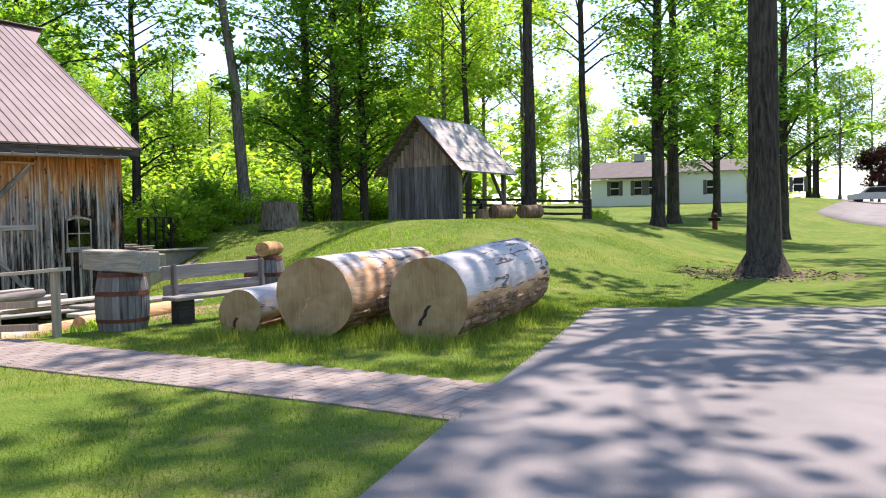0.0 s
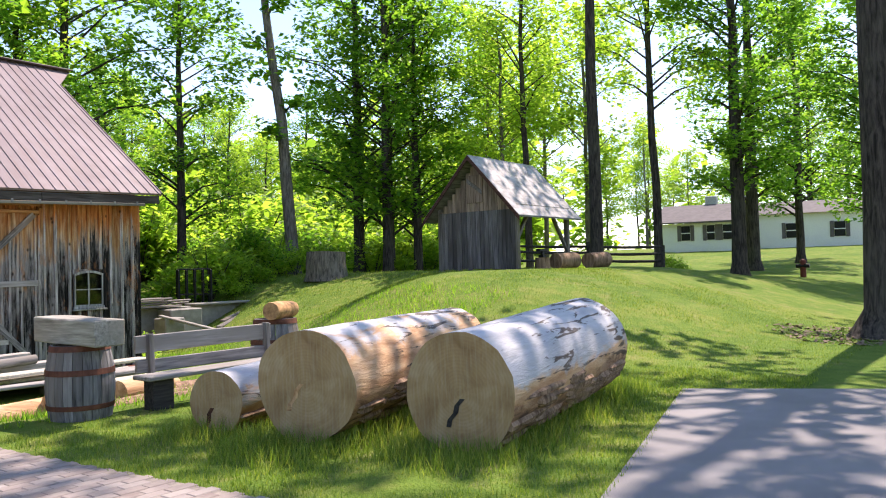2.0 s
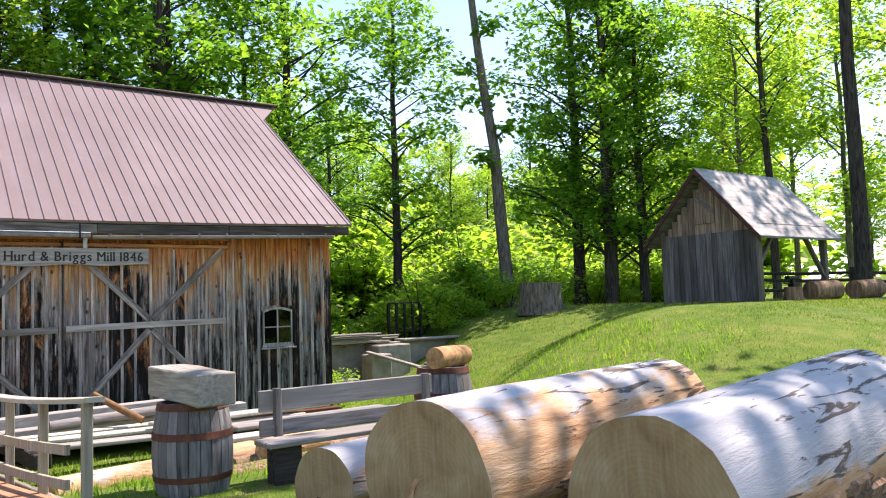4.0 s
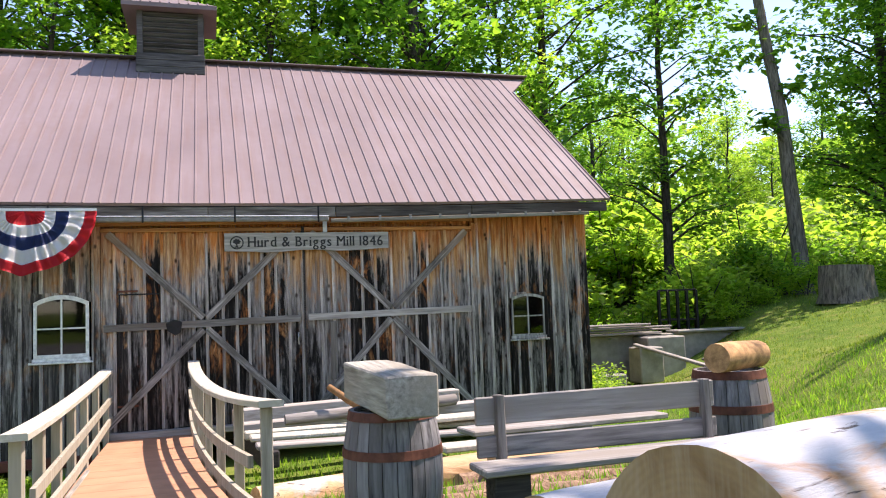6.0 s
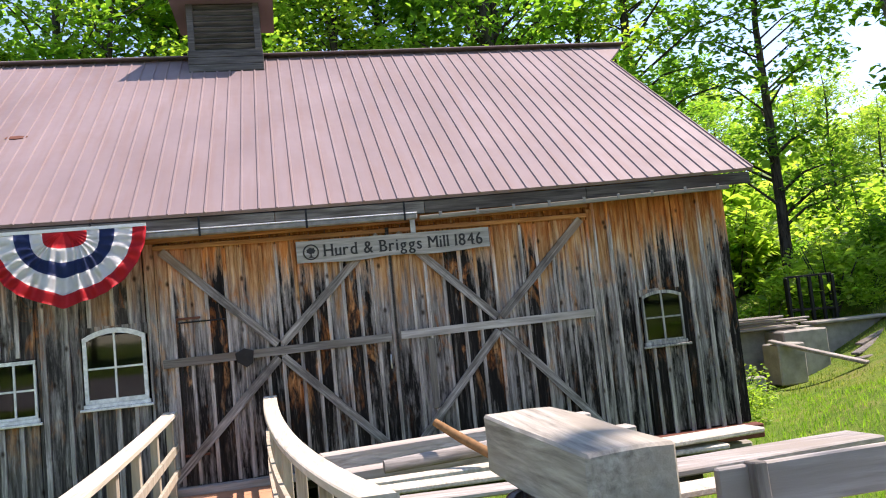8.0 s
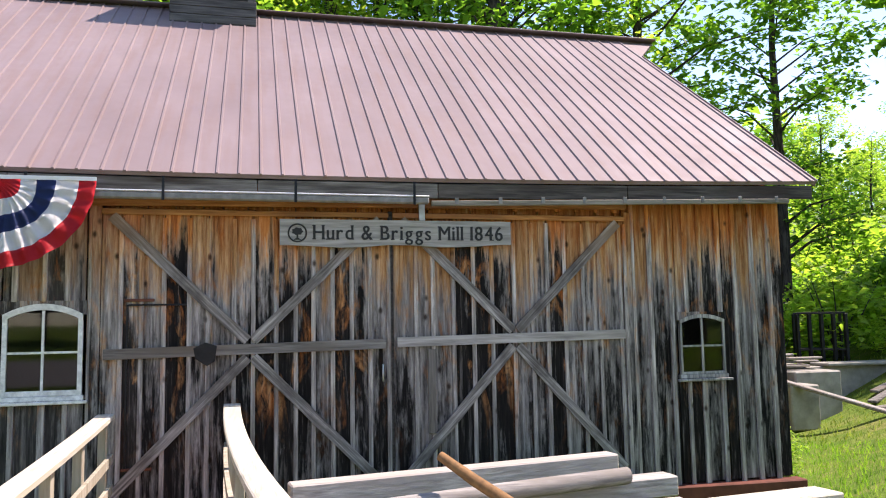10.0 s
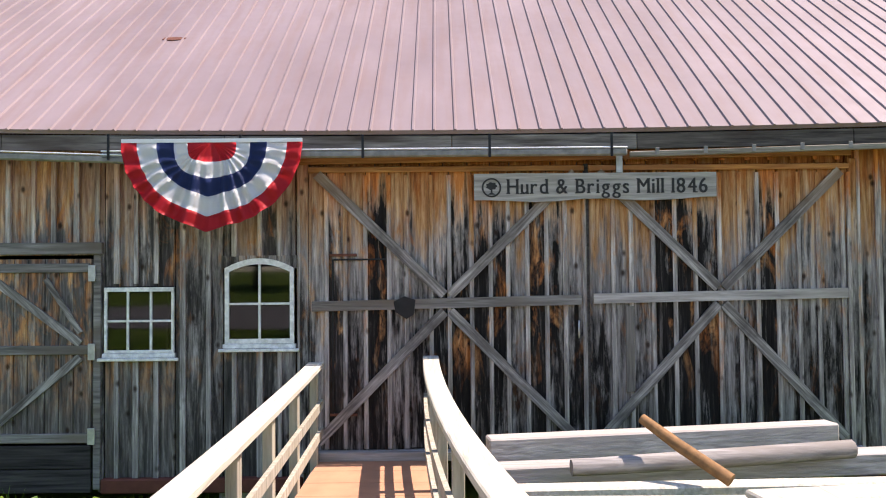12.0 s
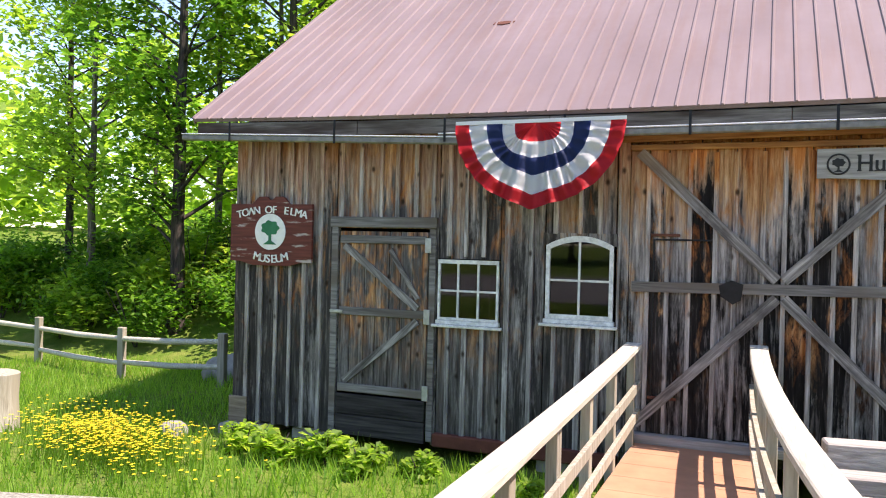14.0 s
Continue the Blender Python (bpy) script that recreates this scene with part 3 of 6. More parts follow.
# cupola
def cupola():
    x0, x1, y0, y1 = -2.62, -1.27, 4.32, 5.64
    cup = part("cupola", boxm(x0 + 0.06, x1 - 0.06, y0 + 0.06, y1 - 0.06, 6.2, 8.04), M_DARK_SHADE_WOOD, mill, "weathered louvred roof cupola")
    for i in range(4):
        z = 6.46 + i * 0.14
        for b in ((x0 - 0.02, x1 + 0.02, y0 - 0.02, y0 + 0.03), (x0 - 0.02, x0 + 0.03, y0 + 0.03, y1 - 0.03), (x1 - 0.03, x1 + 0.02, y0 + 0.03, y1 - 0.03)):
            part("clapboard", boxm(*b, z, z + 0.135, 0.008), M_CUPOLA, cup)
    for px in (x0, x1 - 0.12):
        part("corner_post", boxm(px, px + 0.12, y0 - 0.01, y0 + 0.1, 7.0, 7.98, 0.006), M_CUPOLA, cup)
    for i in range(8):
        z = 7.1 + i * 0.11
        part("louvre", beam((x0 + 0.12, y0 + 0.03, z), (x1 - 0.12, y0 + 0.03, z), 0.1, 0.015, 0.002, up=(0, 0.7, 0.7)), M_CUPOLA, cup)
        part("louvre", beam((x1 - 0.03, y0 + 0.12, z), (x1 - 0.03, y1 - 0.12, z), 0.1, 0.015, 0.002, up=(-0.7, 0, 0.7)), M_CUPOLA, cup)
    cx, cy, e = (x0 + x1) / 2, (y0 + y1) / 2, 0.28
    bm = bmesh.new()
    lo = [bm.verts.new(p) for p in ((x0 - e, y0 - e, 7.93), (x1 + e, y0 - e, 7.93), (x1 + e, y1 + e, 7.93), (x0 - e, y1 + e, 7.93))]
    lo2 = [bm.verts.new(v.co + Vector((0, 0, 0.09))) for v in lo]
    top = bm.verts.new((cx, cy, 8.5))
    bm.faces.new(list(reversed(lo)))
    for i in range(4):
        bm.faces.new((lo[i], lo[(i + 1) % 4], lo2[(i + 1) % 4], lo2[i]))
        bm.faces.new((lo2[i], lo2[(i + 1) % 4], top))
    part("cupola_roof", bm, M_ROOF, cup)
    for i in range(1, 10):
        x = x0 - e + (x1 - x0 + 2 * e) * i / 10
        s = 1 - abs(x - cx) / ((x1 - x0) / 2 + e)
        part("roof_rib", beam((x, y0 - e, 8.025), (x, y0 - e + s * (cy - y0 + e), 8.025 + s * 0.475), 0.03, 0.03, 0.004), M_ROOF, cup)


cupola()


# big barn doors
def barn_door(x0, x1, label, light, zl, zr):
    rnd = random.Random(int(x0 * 10))
    z0, z1, y = -0.24, 2.85, -0.04
    door = part("barn_door", boxm(x0, x1, y + 0.005, y + 0.03, z0, z1), M_DARK_SHADE_WOOD, mill, label)
    x = x0
    while x < x1 - 0.03:
        w = min(rnd.uniform(0.19, 0.27), x1 - x)
        d = rnd.uniform(-0.004, 0.004)
        part("board", boxm(x + 0.004, x + w - 0.004, y - 0.02 + d, y + 0.004, z0 + rnd.uniform(-0.03, 0.01), z1, 0.004), M_SIDING, door)
        part("batten", boxm(x + w - 0.026, x + w + 0.022, y - 0.043, y - 0.025, z0, z1 - 0.1, 0.004), M_BATTEN, door)
        x += w
    zc = (zl + zr) / 2
    part("rail", brace_bar((x0 + 0.04, zl), (x1 - 0.04, zr), y - 0.068, y - 0.042), M_GREYWOOD if light else M_BRACE, door)
    cx = (x0 + x1) / 2
    for sx in (-1, 1):
        for sz, ze in ((1, 2.76), (-1, -0.16)):
            xe = x0 + 0.1 if sx < 0 else x1 - 0.1
            part("brace", brace_bar((cx + sx * 0.03, zc + sz * 0.09), (xe, ze), y - 0.068, y - 0.044), M_DIAG_UP if sx * sz > 0 else M_DIAG_DOWN, door)
    part("top_rail", boxm(x0, x1, y - 0.066, y - 0.045, z1 - 0.07, z1 - 0.01, 0.005), M_FRIEZE, door)
    return door


def brace_bar(a, b, y0, y1, w=0.11):
    a, b = Vector((a[0], 0, a[1])), Vector((b[0], 0, b[1]))
    d = (b - a).normalized()
    n = Vector((-d.z, 0, d.x)) * w / 2
    return prism([a + n + Vector((0, y0, 0)), a - n + Vector((0, y0, 0)), b - n + Vector((0, y0, 0)), b + n + Vector((0, y0, 0))], (0, y1 - y0, 0))


dl = barn_door(-2.83, 0.20, "dark weathered plank barn door with cross braces", False, 1.315, 1.365)
dr = barn_door(0.25, 3.12, "dark weathered plank barn door with cross braces", True, 1.375, 1.415)
part("latch_plate", prism([(-1.9, -0.115, 1.36), (-1.78, -0.115, 1.42), (-1.66, -0.115, 1.38), (-1.68, -0.115, 1.22), (-1.76, -0.115, 1.17), (-1.88, -0.115, 1.25)], (0, 0.03, 0)), M_GLASS_BLACK, dl, "black iron latch plate")
for z in (1.86, 0.12):
    part("hinge", boxm(-2.6, -2.3, -0.088, -0.064, z, z + 0.03, 0.004), M_RUST, dl)
part("handle", tube(bmesh.new(), [(0.13, -0.07, 0.95), (0.12, -0.12, 0.98), (0.12, -0.12, 1.1), (0.13, -0.07, 1.13)], [0.012] * 4, 6), M_GALV, dl)
part("pale_board", boxm(0.64, 0.73, -0.093, -0.065, 0.35, 1.29, 0.004), M_GREYWOOD_Z, dr, "pale replacement board")
for b in ((-2.575, -2.555, -0.2, 1.83), (-2.555, -1.98, 1.815, 1.835)):
    part("wicket_gap", boxm(b[0], b[1], -0.086, -0.058, b[2], b[3], 0.002), M_GLASS_BLACK, dl)
part("door_post", boxm(0.2, 0.25, -0.08, 0.0, -0.3, 2.86, 0.005), M_DARK_SHADE_WOOD, mill)
part("jamb", boxm(-2.93, -2.835, -0.06, -0.03, -0.5, 2.9, 0.006), M_SIDING, mill)
part("jamb", boxm(3.125, 3.22, -0.06, -0.03, -0.4, 2.9, 0.006), M_SIDING, mill)
part("threshold", beam((-2.9, -0.1, -0.3), (3.2, -0.1, -0.3), 0.2, 0.1, 0.01), M_GREYWOOD, mill)


# small door
def small_door():
    x0, x1, z0, z1 = -6.44, -5.22, -0.16, 1.86
    door = part("plank_door", boxm(x0, x1, 0.005, 0.03, z0, z1), M_DOORWOOD, mill, "small plank door with z bracing")
    rnd = random.Random(8)
    x = x0
    while x < x1 - 0.03:
        w = min(rnd.uniform(0.15, 0.2), x1 - x)
        part("board", boxm(x + 0.004, x + w - 0.004, -0.018, 0.004, z0, z1, 0.004), M_DOORWOOD, door)
        x += w
    for z in (1.76, 0.86, -0.1):
        part("ledge", boxm(x0 + 0.02, x1 - 0.02, -0.045, -0.019, z - 0.05, z + 0.05, 0.005), M_BRACE, door)
    part("brace", brace_bar((x0 + 0.08, 1.68), (x1 - 0.12, 0.93), -0.044, -0.02, 0.09), M_DIAG_DOWN, door)
    part("brace", brace_bar((x0 + 0.1, -0.02), (x1 - 0.12, 0.78), -0.044, -0.02, 0.09), M_DIAG_UP, door)
    part("brace", brace_bar((x0 + 0.72, 1.64), (x1 - 0.12, 1.05), -0.05, -0.024, 0.06), M_DIAG_DOWN, door)
    for z in (1.7, 0.84, -0.08):
        part("hinge", boxm(x1 - 0.03, x1 + 0.05, -0.06, -0.04, z - 0.09, z + 0.09, 0.004), M_GALV, door)
    part("bolt", boxm(x0 - 0.1, x0 + 0.08, -0.07, -0.046, 0.83, 0.87, 0.004), M_GALV, door)
    for b in ((x0 - 0.1, x0 - 0.01, -0.05, 0.02, z0 - 0.5, z1 + 0.05), (x1 + 0.02, x1 + 0.1, -0.035, 0.02, z0 - 0.5, z1 + 0.05), (x0 - 0.12, x1 + 0.12, -0.06, 0.02, z1 + 0.05, z1 + 0.18)):
        part("casing", boxm(*b, 0.005), M_BRACE, door)
    for i in range(2):
        part("lower_plank", boxm(x0, x1, -0.05, 0.0, z0 - 0.27 - 0.26 * i, z0 - 0.02 - 0.26 * i, 0.006), M_DARK_SHADE_WOOD, door)


small_door()


# windows
M_WORNWHITE = plain("worn_white_frame_paint", (0.66, 0.655, 0.62), 0.6, 0, 0.28, 16)
M_OLDFRAME = wood("peeling_window_frame", (0.10, 0.095, 0.09), (0.55, 0.53, 0.48), "z")
def window(x0, x1, z0, z1, cols, rows, arch, frame_mat, label):
    t = 0.045
    win = part("window", boxm(x0 - 0.02, x1 + 0.02, -0.05, 0.02, z0 - 0.05, z0 - 0.002, 0.006), frame_mat, mill, label)
    t = 0.045 if arch > 0.1 else 0.026

    def top(x):
        u = (x - x0) / (x1 - x0) * 2 - 1
        return z1 + arch * (1 - u * u)

    for xa in (x0, x1 - t):
        part("stile", prism([(xa, -0.035, z0), (xa + t, -0.035, z0), (xa + t, -0.035, top(xa + t) - 0.003), (xa, -0.035, top(xa) - 0.003)], (0, 0.05, 0)), frame_mat, win)
    n = 10
    xs = [x0 + (x1 - x0) * i / n for i in range(n + 1)]
    part("head", prism([(x, -0.04, top(x) + 0.02) for x in xs] + [(x, -0.04, top(x) - t) for x in reversed(xs)], (0, 0.055, 0)), frame_mat, win)
    if arch > 0:
        zt = z1 + arch + 0.05
        for xa, xb, side in ((x0 - 0.035, (x0 + x1) / 2, xs[:6]), ((x0 + x1) / 2, x1 + 0.035, xs[5:])):
            corner = [(xa, -0.028, zt), (xa, -0.028, top(side[0]) + 0.012)] if side is not xs and side[0] == x0 else [(xa, -0.028, zt)]
            low = [(x, -0.028, top(x) + 0.022) for x in side]
            end = [(xb, -0.028, top(side[-1]) + 0.012)] if side[-1] == x1 else []
            part("head_board", prism(corner + low + end + [(xb, -0.028, zt)], (0, 0.03, 0)), M_SIDING, win)
    part("bottom_rail", boxm(x0 + t, x1 - t, -0.034, 0.012, z0, z0 + t * 1.2, 0.004), frame_mat, win)
    for i in range(1, cols):
        x = x0 + (x1 - x0) * i / cols
        part("muntin", boxm(x - 0.012, x + 0.012, -0.03, 0.005, z0 + t, top(x) - t, 0.003), frame_mat, win)
    for j in range(1, rows):
        z = z0 + (z1 + arch * 0.6 - z0) * j / rows
        part("muntin", boxm(x0 + t, x1 - t, -0.026, 0.001, z - 0.012, z + 0.012, 0.003), frame_mat, win)
    pane = part("pane", boxm(x0 + t * 0.6, x1 - t * 0.6, -0.008, -0.002, z0 + 0.02, z1 + arch * 0.35), M_GLASS, win)
    pane.visible_shadow = False
    part("sill", boxm(x0 - 0.06, x1 + 0.06, -0.085, -0.0355, z0 - 0.085, z0 - 0.052, 0.006), frame_mat, win)


window(-5.08, -4.32, 0.82, 1.52, 3, 2, 0.0, M_WORNWHITE, "small six-pane window with white frame")
window(-3.76, -3.0, 0.91, 1.72, 2, 2, 0.11, M_WORNWHITE, "white-framed window with arched head")
window(3.85, 4.47, 0.90, 1.55, 2, 2, 0.07, M_OLDFRAME, "small old arched window with peeling frame")


# ---- logs ----
def log_end():
    s = Mat("sawn_log_end", 0.85)
    v = s.where((1, 1, 1), "object")
    w = s.t.nodes.new("ShaderNodeTexWave")
    w.wave_type, w.rings_direction = "RINGS", "X"
    w.inputs["Scale"].default_value, w.inputs["Distortion"].default_value, w.inputs["Detail"].default_value = 11, 1.6, 3
    s.link(v, w.inputs["Vector"])
    blot = s.noise(v, 3.5, 5, 0.6, 0.6)
    saw = s.noise(s.where((3, 40, 3), "object"), 1.0, 3)
    c = s.ramp(blot, [(0.3, (0.27, 0.15, 0.065)), (0.52, (0.41, 0.26, 0.125)), (0.72, (0.50, 0.355, 0.205))])
    c = s.mix(s.math("MULTIPLY", w.outputs["Fac"], 0.25), c, (0.27, 0.17, 0.09))
    c = s.mix(s.grey(saw, 0.45, 0.7, 0, 0.25), c, (0.55, 0.45, 0.31))
    s.color(c).bump(saw, 0.3, 0.006)
    return s.m


def log_side(name, pale_from, bark_to):
    """A stripped trunk: silvered where the weather strikes from above, orange on the flanks, inner bark below."""
    s = Mat(name, 0.75)
    v = s.where((1, 1, 1), "object")
    f = s.noise(s.where((1.3, 7, 7), "object"), 1.0, 6, 0.62, 0.5)
    big = s.noise(s.where((1.3, 2.4, 2.4), "object"), 1.0, 5, 0.65, 0.8)
    c = s.ramp(f, [(0.3, (0.34, 0.16, 0.07)), (0.5, (0.56, 0.33, 0.17)), (0.68, (0.70, 0.48, 0.29))])
    zz = s.math("ADD", s.axis(v, 2), s.math("MULTIPLY", s.math("SUBTRACT", big, 0.5), 0.75))
    rough_bark = s.noise(s.where((3.0, 13, 13), "object"), 1.0, 6, 0.7, 0.6)
    c = s.mix(s.grey(zz, bark_to, bark_to - 0.07), c, s.ramp(rough_bark, [(0.34, (0.07, 0.035, 0.02)), (0.5, (0.27, 0.14, 0.075)), (0.68, (0.46, 0.29, 0.18))]))
    pale = s.ramp(f, [(0.3, (0.37, 0.36, 0.36)), (0.7, (0.54, 0.53, 0.535))])
    c = s.mix(s.grey(zz, pale_from - 0.03, pale_from + 0.06), c, pale)
    crack = s.noise(s.where((1.6, 11, 11), "object"), 1.0, 5, 0.6, 1.0)
    along = s.grey(s.axis(v, 0), 1.0, 3.0, -0.02, 0.08)
    c = s.mix(s.grey(s.math("ADD", crack, along), 0.60, 0.64, 0, 0.9), c, (0.07, 0.045, 0.03))
    s.color(c).bump(s.math("ADD", rough_bark, crack), 0.7, 0.02)
    return s.m


M_LOGEND, M_LOGSIDE, M_LOGSIDE_PALE = log_end(), log_side("debarked_log", 0.37, -0.16), log_side("silvered_log", 0.06, -0.08)
M_LOGBARK = bark("log_bark", (0.13, 0.075, 0.045), (0.38, 0.25, 0.165))


def big_log(a, b, r0, r1, label, seed, bark_patches, split, side=None):
    a, b = Vector(a), Vector(b)
    L = (b - a).length
    rnd = random.Random(seed)
    th = Thing("log", (a.x, a.y, a.z), label, "log", "felled logs by the path")
    x = (b - a).normalized()
    y = Vector((0, 0, 1)).cross(x).normalized()
    th.ob.matrix_basis = Matrix((x, y, x.cross(y))).transposed().to_4x4()
    th.ob.matrix_basis.translation = a
    n, sides = 14, 40
    bm = bmesh.new()
    rings = []
    for i in range(n + 1):
        u = i / n
        ring = []
        for k in range(sides):
            t = 2 * math.pi * k / sides
            r = r0 + (r1 - r0) * u
            r *= 1 + 0.05 * noise.noise((math.cos(t) * 1.2 + seed, math.sin(t) * 1.2, u * 1.4)) + 0.02 * noise.noise((math.cos(t) * 5, math.sin(t) * 5 + seed, u * 6))
            ring.append(bm.verts.new((u * L, math.cos(t) * r, math.sin(t) * r)))
        rings.append(ring)
    for p, q in zip(rings, rings[1:]):
        for k in range(sides):
            bm.faces.new((p[k], q[k], q[(k + 1) % sides], p[(k + 1) % sides])).smooth = True
    for ring, sgn in ((rings[0], 1), (rings[-1], -1)):
        rim = [bm.verts.new(v.co) for v in ring]
        f = bm.faces.new(rim if sgn > 0 else list(reversed(rim)))
        f.material_index = 1
    bmesh.ops.recalc_face_normals(bm, faces=bm.faces)
    body = part("trunk", bm, [side or M_LOGSIDE, M_LOGEND], th, local=True)
    # bark that still clings in ragged plates
    for k in range(bark_patches):
        t0 = rnd.uniform(3.25, 4.2)
        u0, lu, lt = rnd.uniform(0.04, 0.92), rnd.uniform(0.3, 1.0), rnd.uniform(0.08, 0.24)
        bm = bmesh.new()
        grid = []
        for i in range(6):
            row = []
            for j in range(5):
                u = (u0 * L + lu * (i / 5 - 0.5) * (1 + 0.4 * rnd.random()))
                u = min(L - 0.01, max(0.01, u))
                t = t0 + lt * (j / 4 - 0.5) * (1.3 if 0 < i < 5 else 0.6 * rnd.random() + 0.3)
                r = (r0 + (r1 - r0) * u / L) * 1.015 + (0.012 if 0 < i < 5 and 0 < j < 4 else -0.03) + 0.016 * rnd.random()
                row.append(bm.verts.new((u, math.cos(t) * r, math.sin(t) * r)))
            grid.append(row)
        for i in range(5):
            for j in range(4):
                bm.faces.new((grid[i][j], grid[i + 1][j], grid[i + 1][j + 1], grid[i][j + 1]))
        bmesh.ops.recalc_face_normals(bm, faces=bm.faces)
        part("bark_plate", bm, M_LOGBARK, body, local=True)
    if split:
        pts = [(-0.006, split[0] + w * 0.03 * r0 / 0.44, split[1] - w * 0.06) for w in range(5)]
        out = [(p[0], p[1] + (0.012 + 0.02 * (i % 2)), p[2]) for i, p in enumerate(pts)] + [(p[0], p[1] - (0.012 + 0.02 * ((i + 1) % 2)), p[2]) for i, p in reversed(list(enumerate(pts)))]
        part("split", prism(out, (0.004, 0, 0)), split[2], body, local=True)
    return th


LOG1 = ((0.734, -12.02, 0.48), (3.82, -11.576, 0.59))
LOG2 = ((0.28, -10.70, 0.51), (3.60, -9.822, 0.53))
LOG3 = ((0.21, -9.527, 0.28), (1.60, -9.15, 0.30))
big_log(*LOG1, 0.505, 0.52, "huge debarked log with weathered pale top and split end", 3, 26, (-0.02, -0.04, M_DARK_SHADE_WOOD), M_LOGSIDE_PALE)
big_log(*LOG2, 0.495, 0.466, "huge debarked orange log with sawn end", 5, 18, (0.05, 0.02, M_LOGSIDE))
big_log(*LOG3, 0.305, 0.30, "smaller pale log with rotted sawn end", 7, 6, (0.05, -0.05, M_RUST), M_LOGSIDE_PALE)


# ---- barrels ----
def barrel(at, r, h, label):
    x, y, z = at
    th = Thing("barrel", at, label, "barrel", "old oak barrels")

    def rad(u):
        return r * (0.84 + 0.16 * (1 - (2 * u - 1) ** 2))

    n = 22
    for k in range(n):
        a0, a1 = 2 * math.pi * k / n + 0.008, 2 * math.pi * (k + 1) / n - 0.008
        bm = bmesh.new()
        cols = []
        for i in range(9):
            u = i / 8
            cols.append([bm.verts.new((math.cos(a) * q, math.sin(a) * q, u * h)) for a, q in ((a0, rad(u)), (a1, rad(u)), (a1, rad(u) - 0.03), (a0, rad(u) - 0.03))])
        for p, q in zip(cols, cols[1:]):
            for j in range(4):
                bm.faces.new((p[j], p[(j + 1) % 4], q[(j + 1) % 4], q[j]))
        bm.faces.new(list(reversed(cols[0])))
        bm.faces.new(cols[-1])
        part("stave", bm, M_BARREL, th, local=True)
    for u0, u1 in ((0.0, 0.06), (0.22, 0.28), (0.64, 0.71), (0.93, 1.0)):
        bm = bmesh.new()
        rings = []
        for u, e in ((u0, 0.006), (u1, 0.006), (u1, -0.004), (u0, -0.004)):
            rings.append([bm.verts.new((math.cos(2 * math.pi * k / 44) * (rad(u) + e), math.sin(2 * math.pi * k / 44) * (rad(u) + e), u * h)) for k in range(44)])
        for i in range(4):
            for k in range(44):
                bm.faces.new((rings[i][k], rings[i][(k + 1) % 44], rings[(i + 1) % 4][(k + 1) % 44], rings[(i + 1) % 4][k]))
        bmesh.ops.recalc_face_normals(bm, faces=bm.faces)
        part("hoop", bm, M_RUST, th, "rusted iron hoop", local=True)
    bm = bmesh.new()
    bmesh.ops.create_cone(bm, cap_ends=True, segments=32, radius1=r * 0.82, radius2=r * 0.82, depth=0.03, matrix=Matrix.Translation((0, 0, h - 0.05)))
    part("head", bm, M_GREYWOOD, th, local=True)
    return th


B1, B2 = (-0.06, -7.55, -0.07), (3.05, -7.1, -0.12)
barrel(B1, 0.35, 0.86, "weathered oak barrel with rusty iron hoops")
barrel(B2, 0.35, 0.97, "weathered oak barrel with rusty hoops behind the bench")


def timber_block():
    m = Matrix.Translation((-0.09, -7.58, 0.938)) @ pose(0, 0, 0, 1.6, 0, 4.5)
    bm = box(bmesh.new(), -0.175, 0.175, -0.56, 0.56, -0.135, 0.135, 0.012, m)
    bmesh.ops.subdivide_edges(bm, edges=bm.edges, cuts=2, use_grid_fill=True)
    for v in bm.verts:
        v.co += Vector((noise.noise(v.co * 4), noise.noise(v.co * 4 + Vector((7, 0, 0))), noise.noise(v.co * 4 + Vector((0, 9, 0))))) * 0.012
    ob = single("timber_block", bm, M_BLOCK, "square weathered timber block on a barrel", "block", at=(-0.09, -7.58, 0.8))
    return ob


M_BLOCK = wood("block_wood", (0.16, 0.145, 0.12), (0.44, 0.41, 0.35), "y", streak=(0.30, 0.265, 0.21))
timber_block()
single("split_log", tube(bmesh.new(), [(2.76, -7.35, 0.97), (2.95, -7.27, 0.972), (3.15, -7.18, 0.97), (3.38, -7.08, 0.965)], [0.122, 0.126, 0.12, 0.116], 18, True, 0.05, 3), plain("yellow_debarked_wood", (0.42, 0.235, 0.105), 0.85, 0, 0.5, 11, 0.8), "short yellow debarked log on a barrel", "log", at=(3.05, -7.15, 0.85))


# ---- bench ----
def bench():
    th = Thing("bench", (1.6, -7.75, 0.0), "weathered grey plank garden bench", "bench")
    xl, xr, y = 0.56, 2.55, -7.75
    part("seat", beam((0.44, y - 0.15, 0.375), (2.62, y - 0.12, 0.385), 0.34, 0.05, 0.01), M_GREYWOOD, th)
    part("back_board", beam((0.53, y + 0.12, 0.725), (2.50, y + 0.12, 0.735), 0.04, 0.2, 0.008), M_GREYWOOD, th)
    part("back_board", beam((0.53, y + 0.1, 0.475), (2.50, y + 0.1, 0.48), 0.04, 0.15, 0.008), M_GREYWOOD, th)
    for x, zt in ((0.70, 0.84), (2.40, 0.85)):
        part("back_post", beam((x, y + 0.04, -0.05), (x, y + 0.09, zt), 0.06, 0.09, 0.006, up=(0, 1, 0)), M_GREYWOOD_Z, th)
    for x in (0.66, 2.4):
        part("leg", boxm(x - 0.13, x + 0.13, y - 0.25, y - 0.05, -0.12, 0.349, 0.01), M_DARK_SHADE_WOOD, th)


bench()


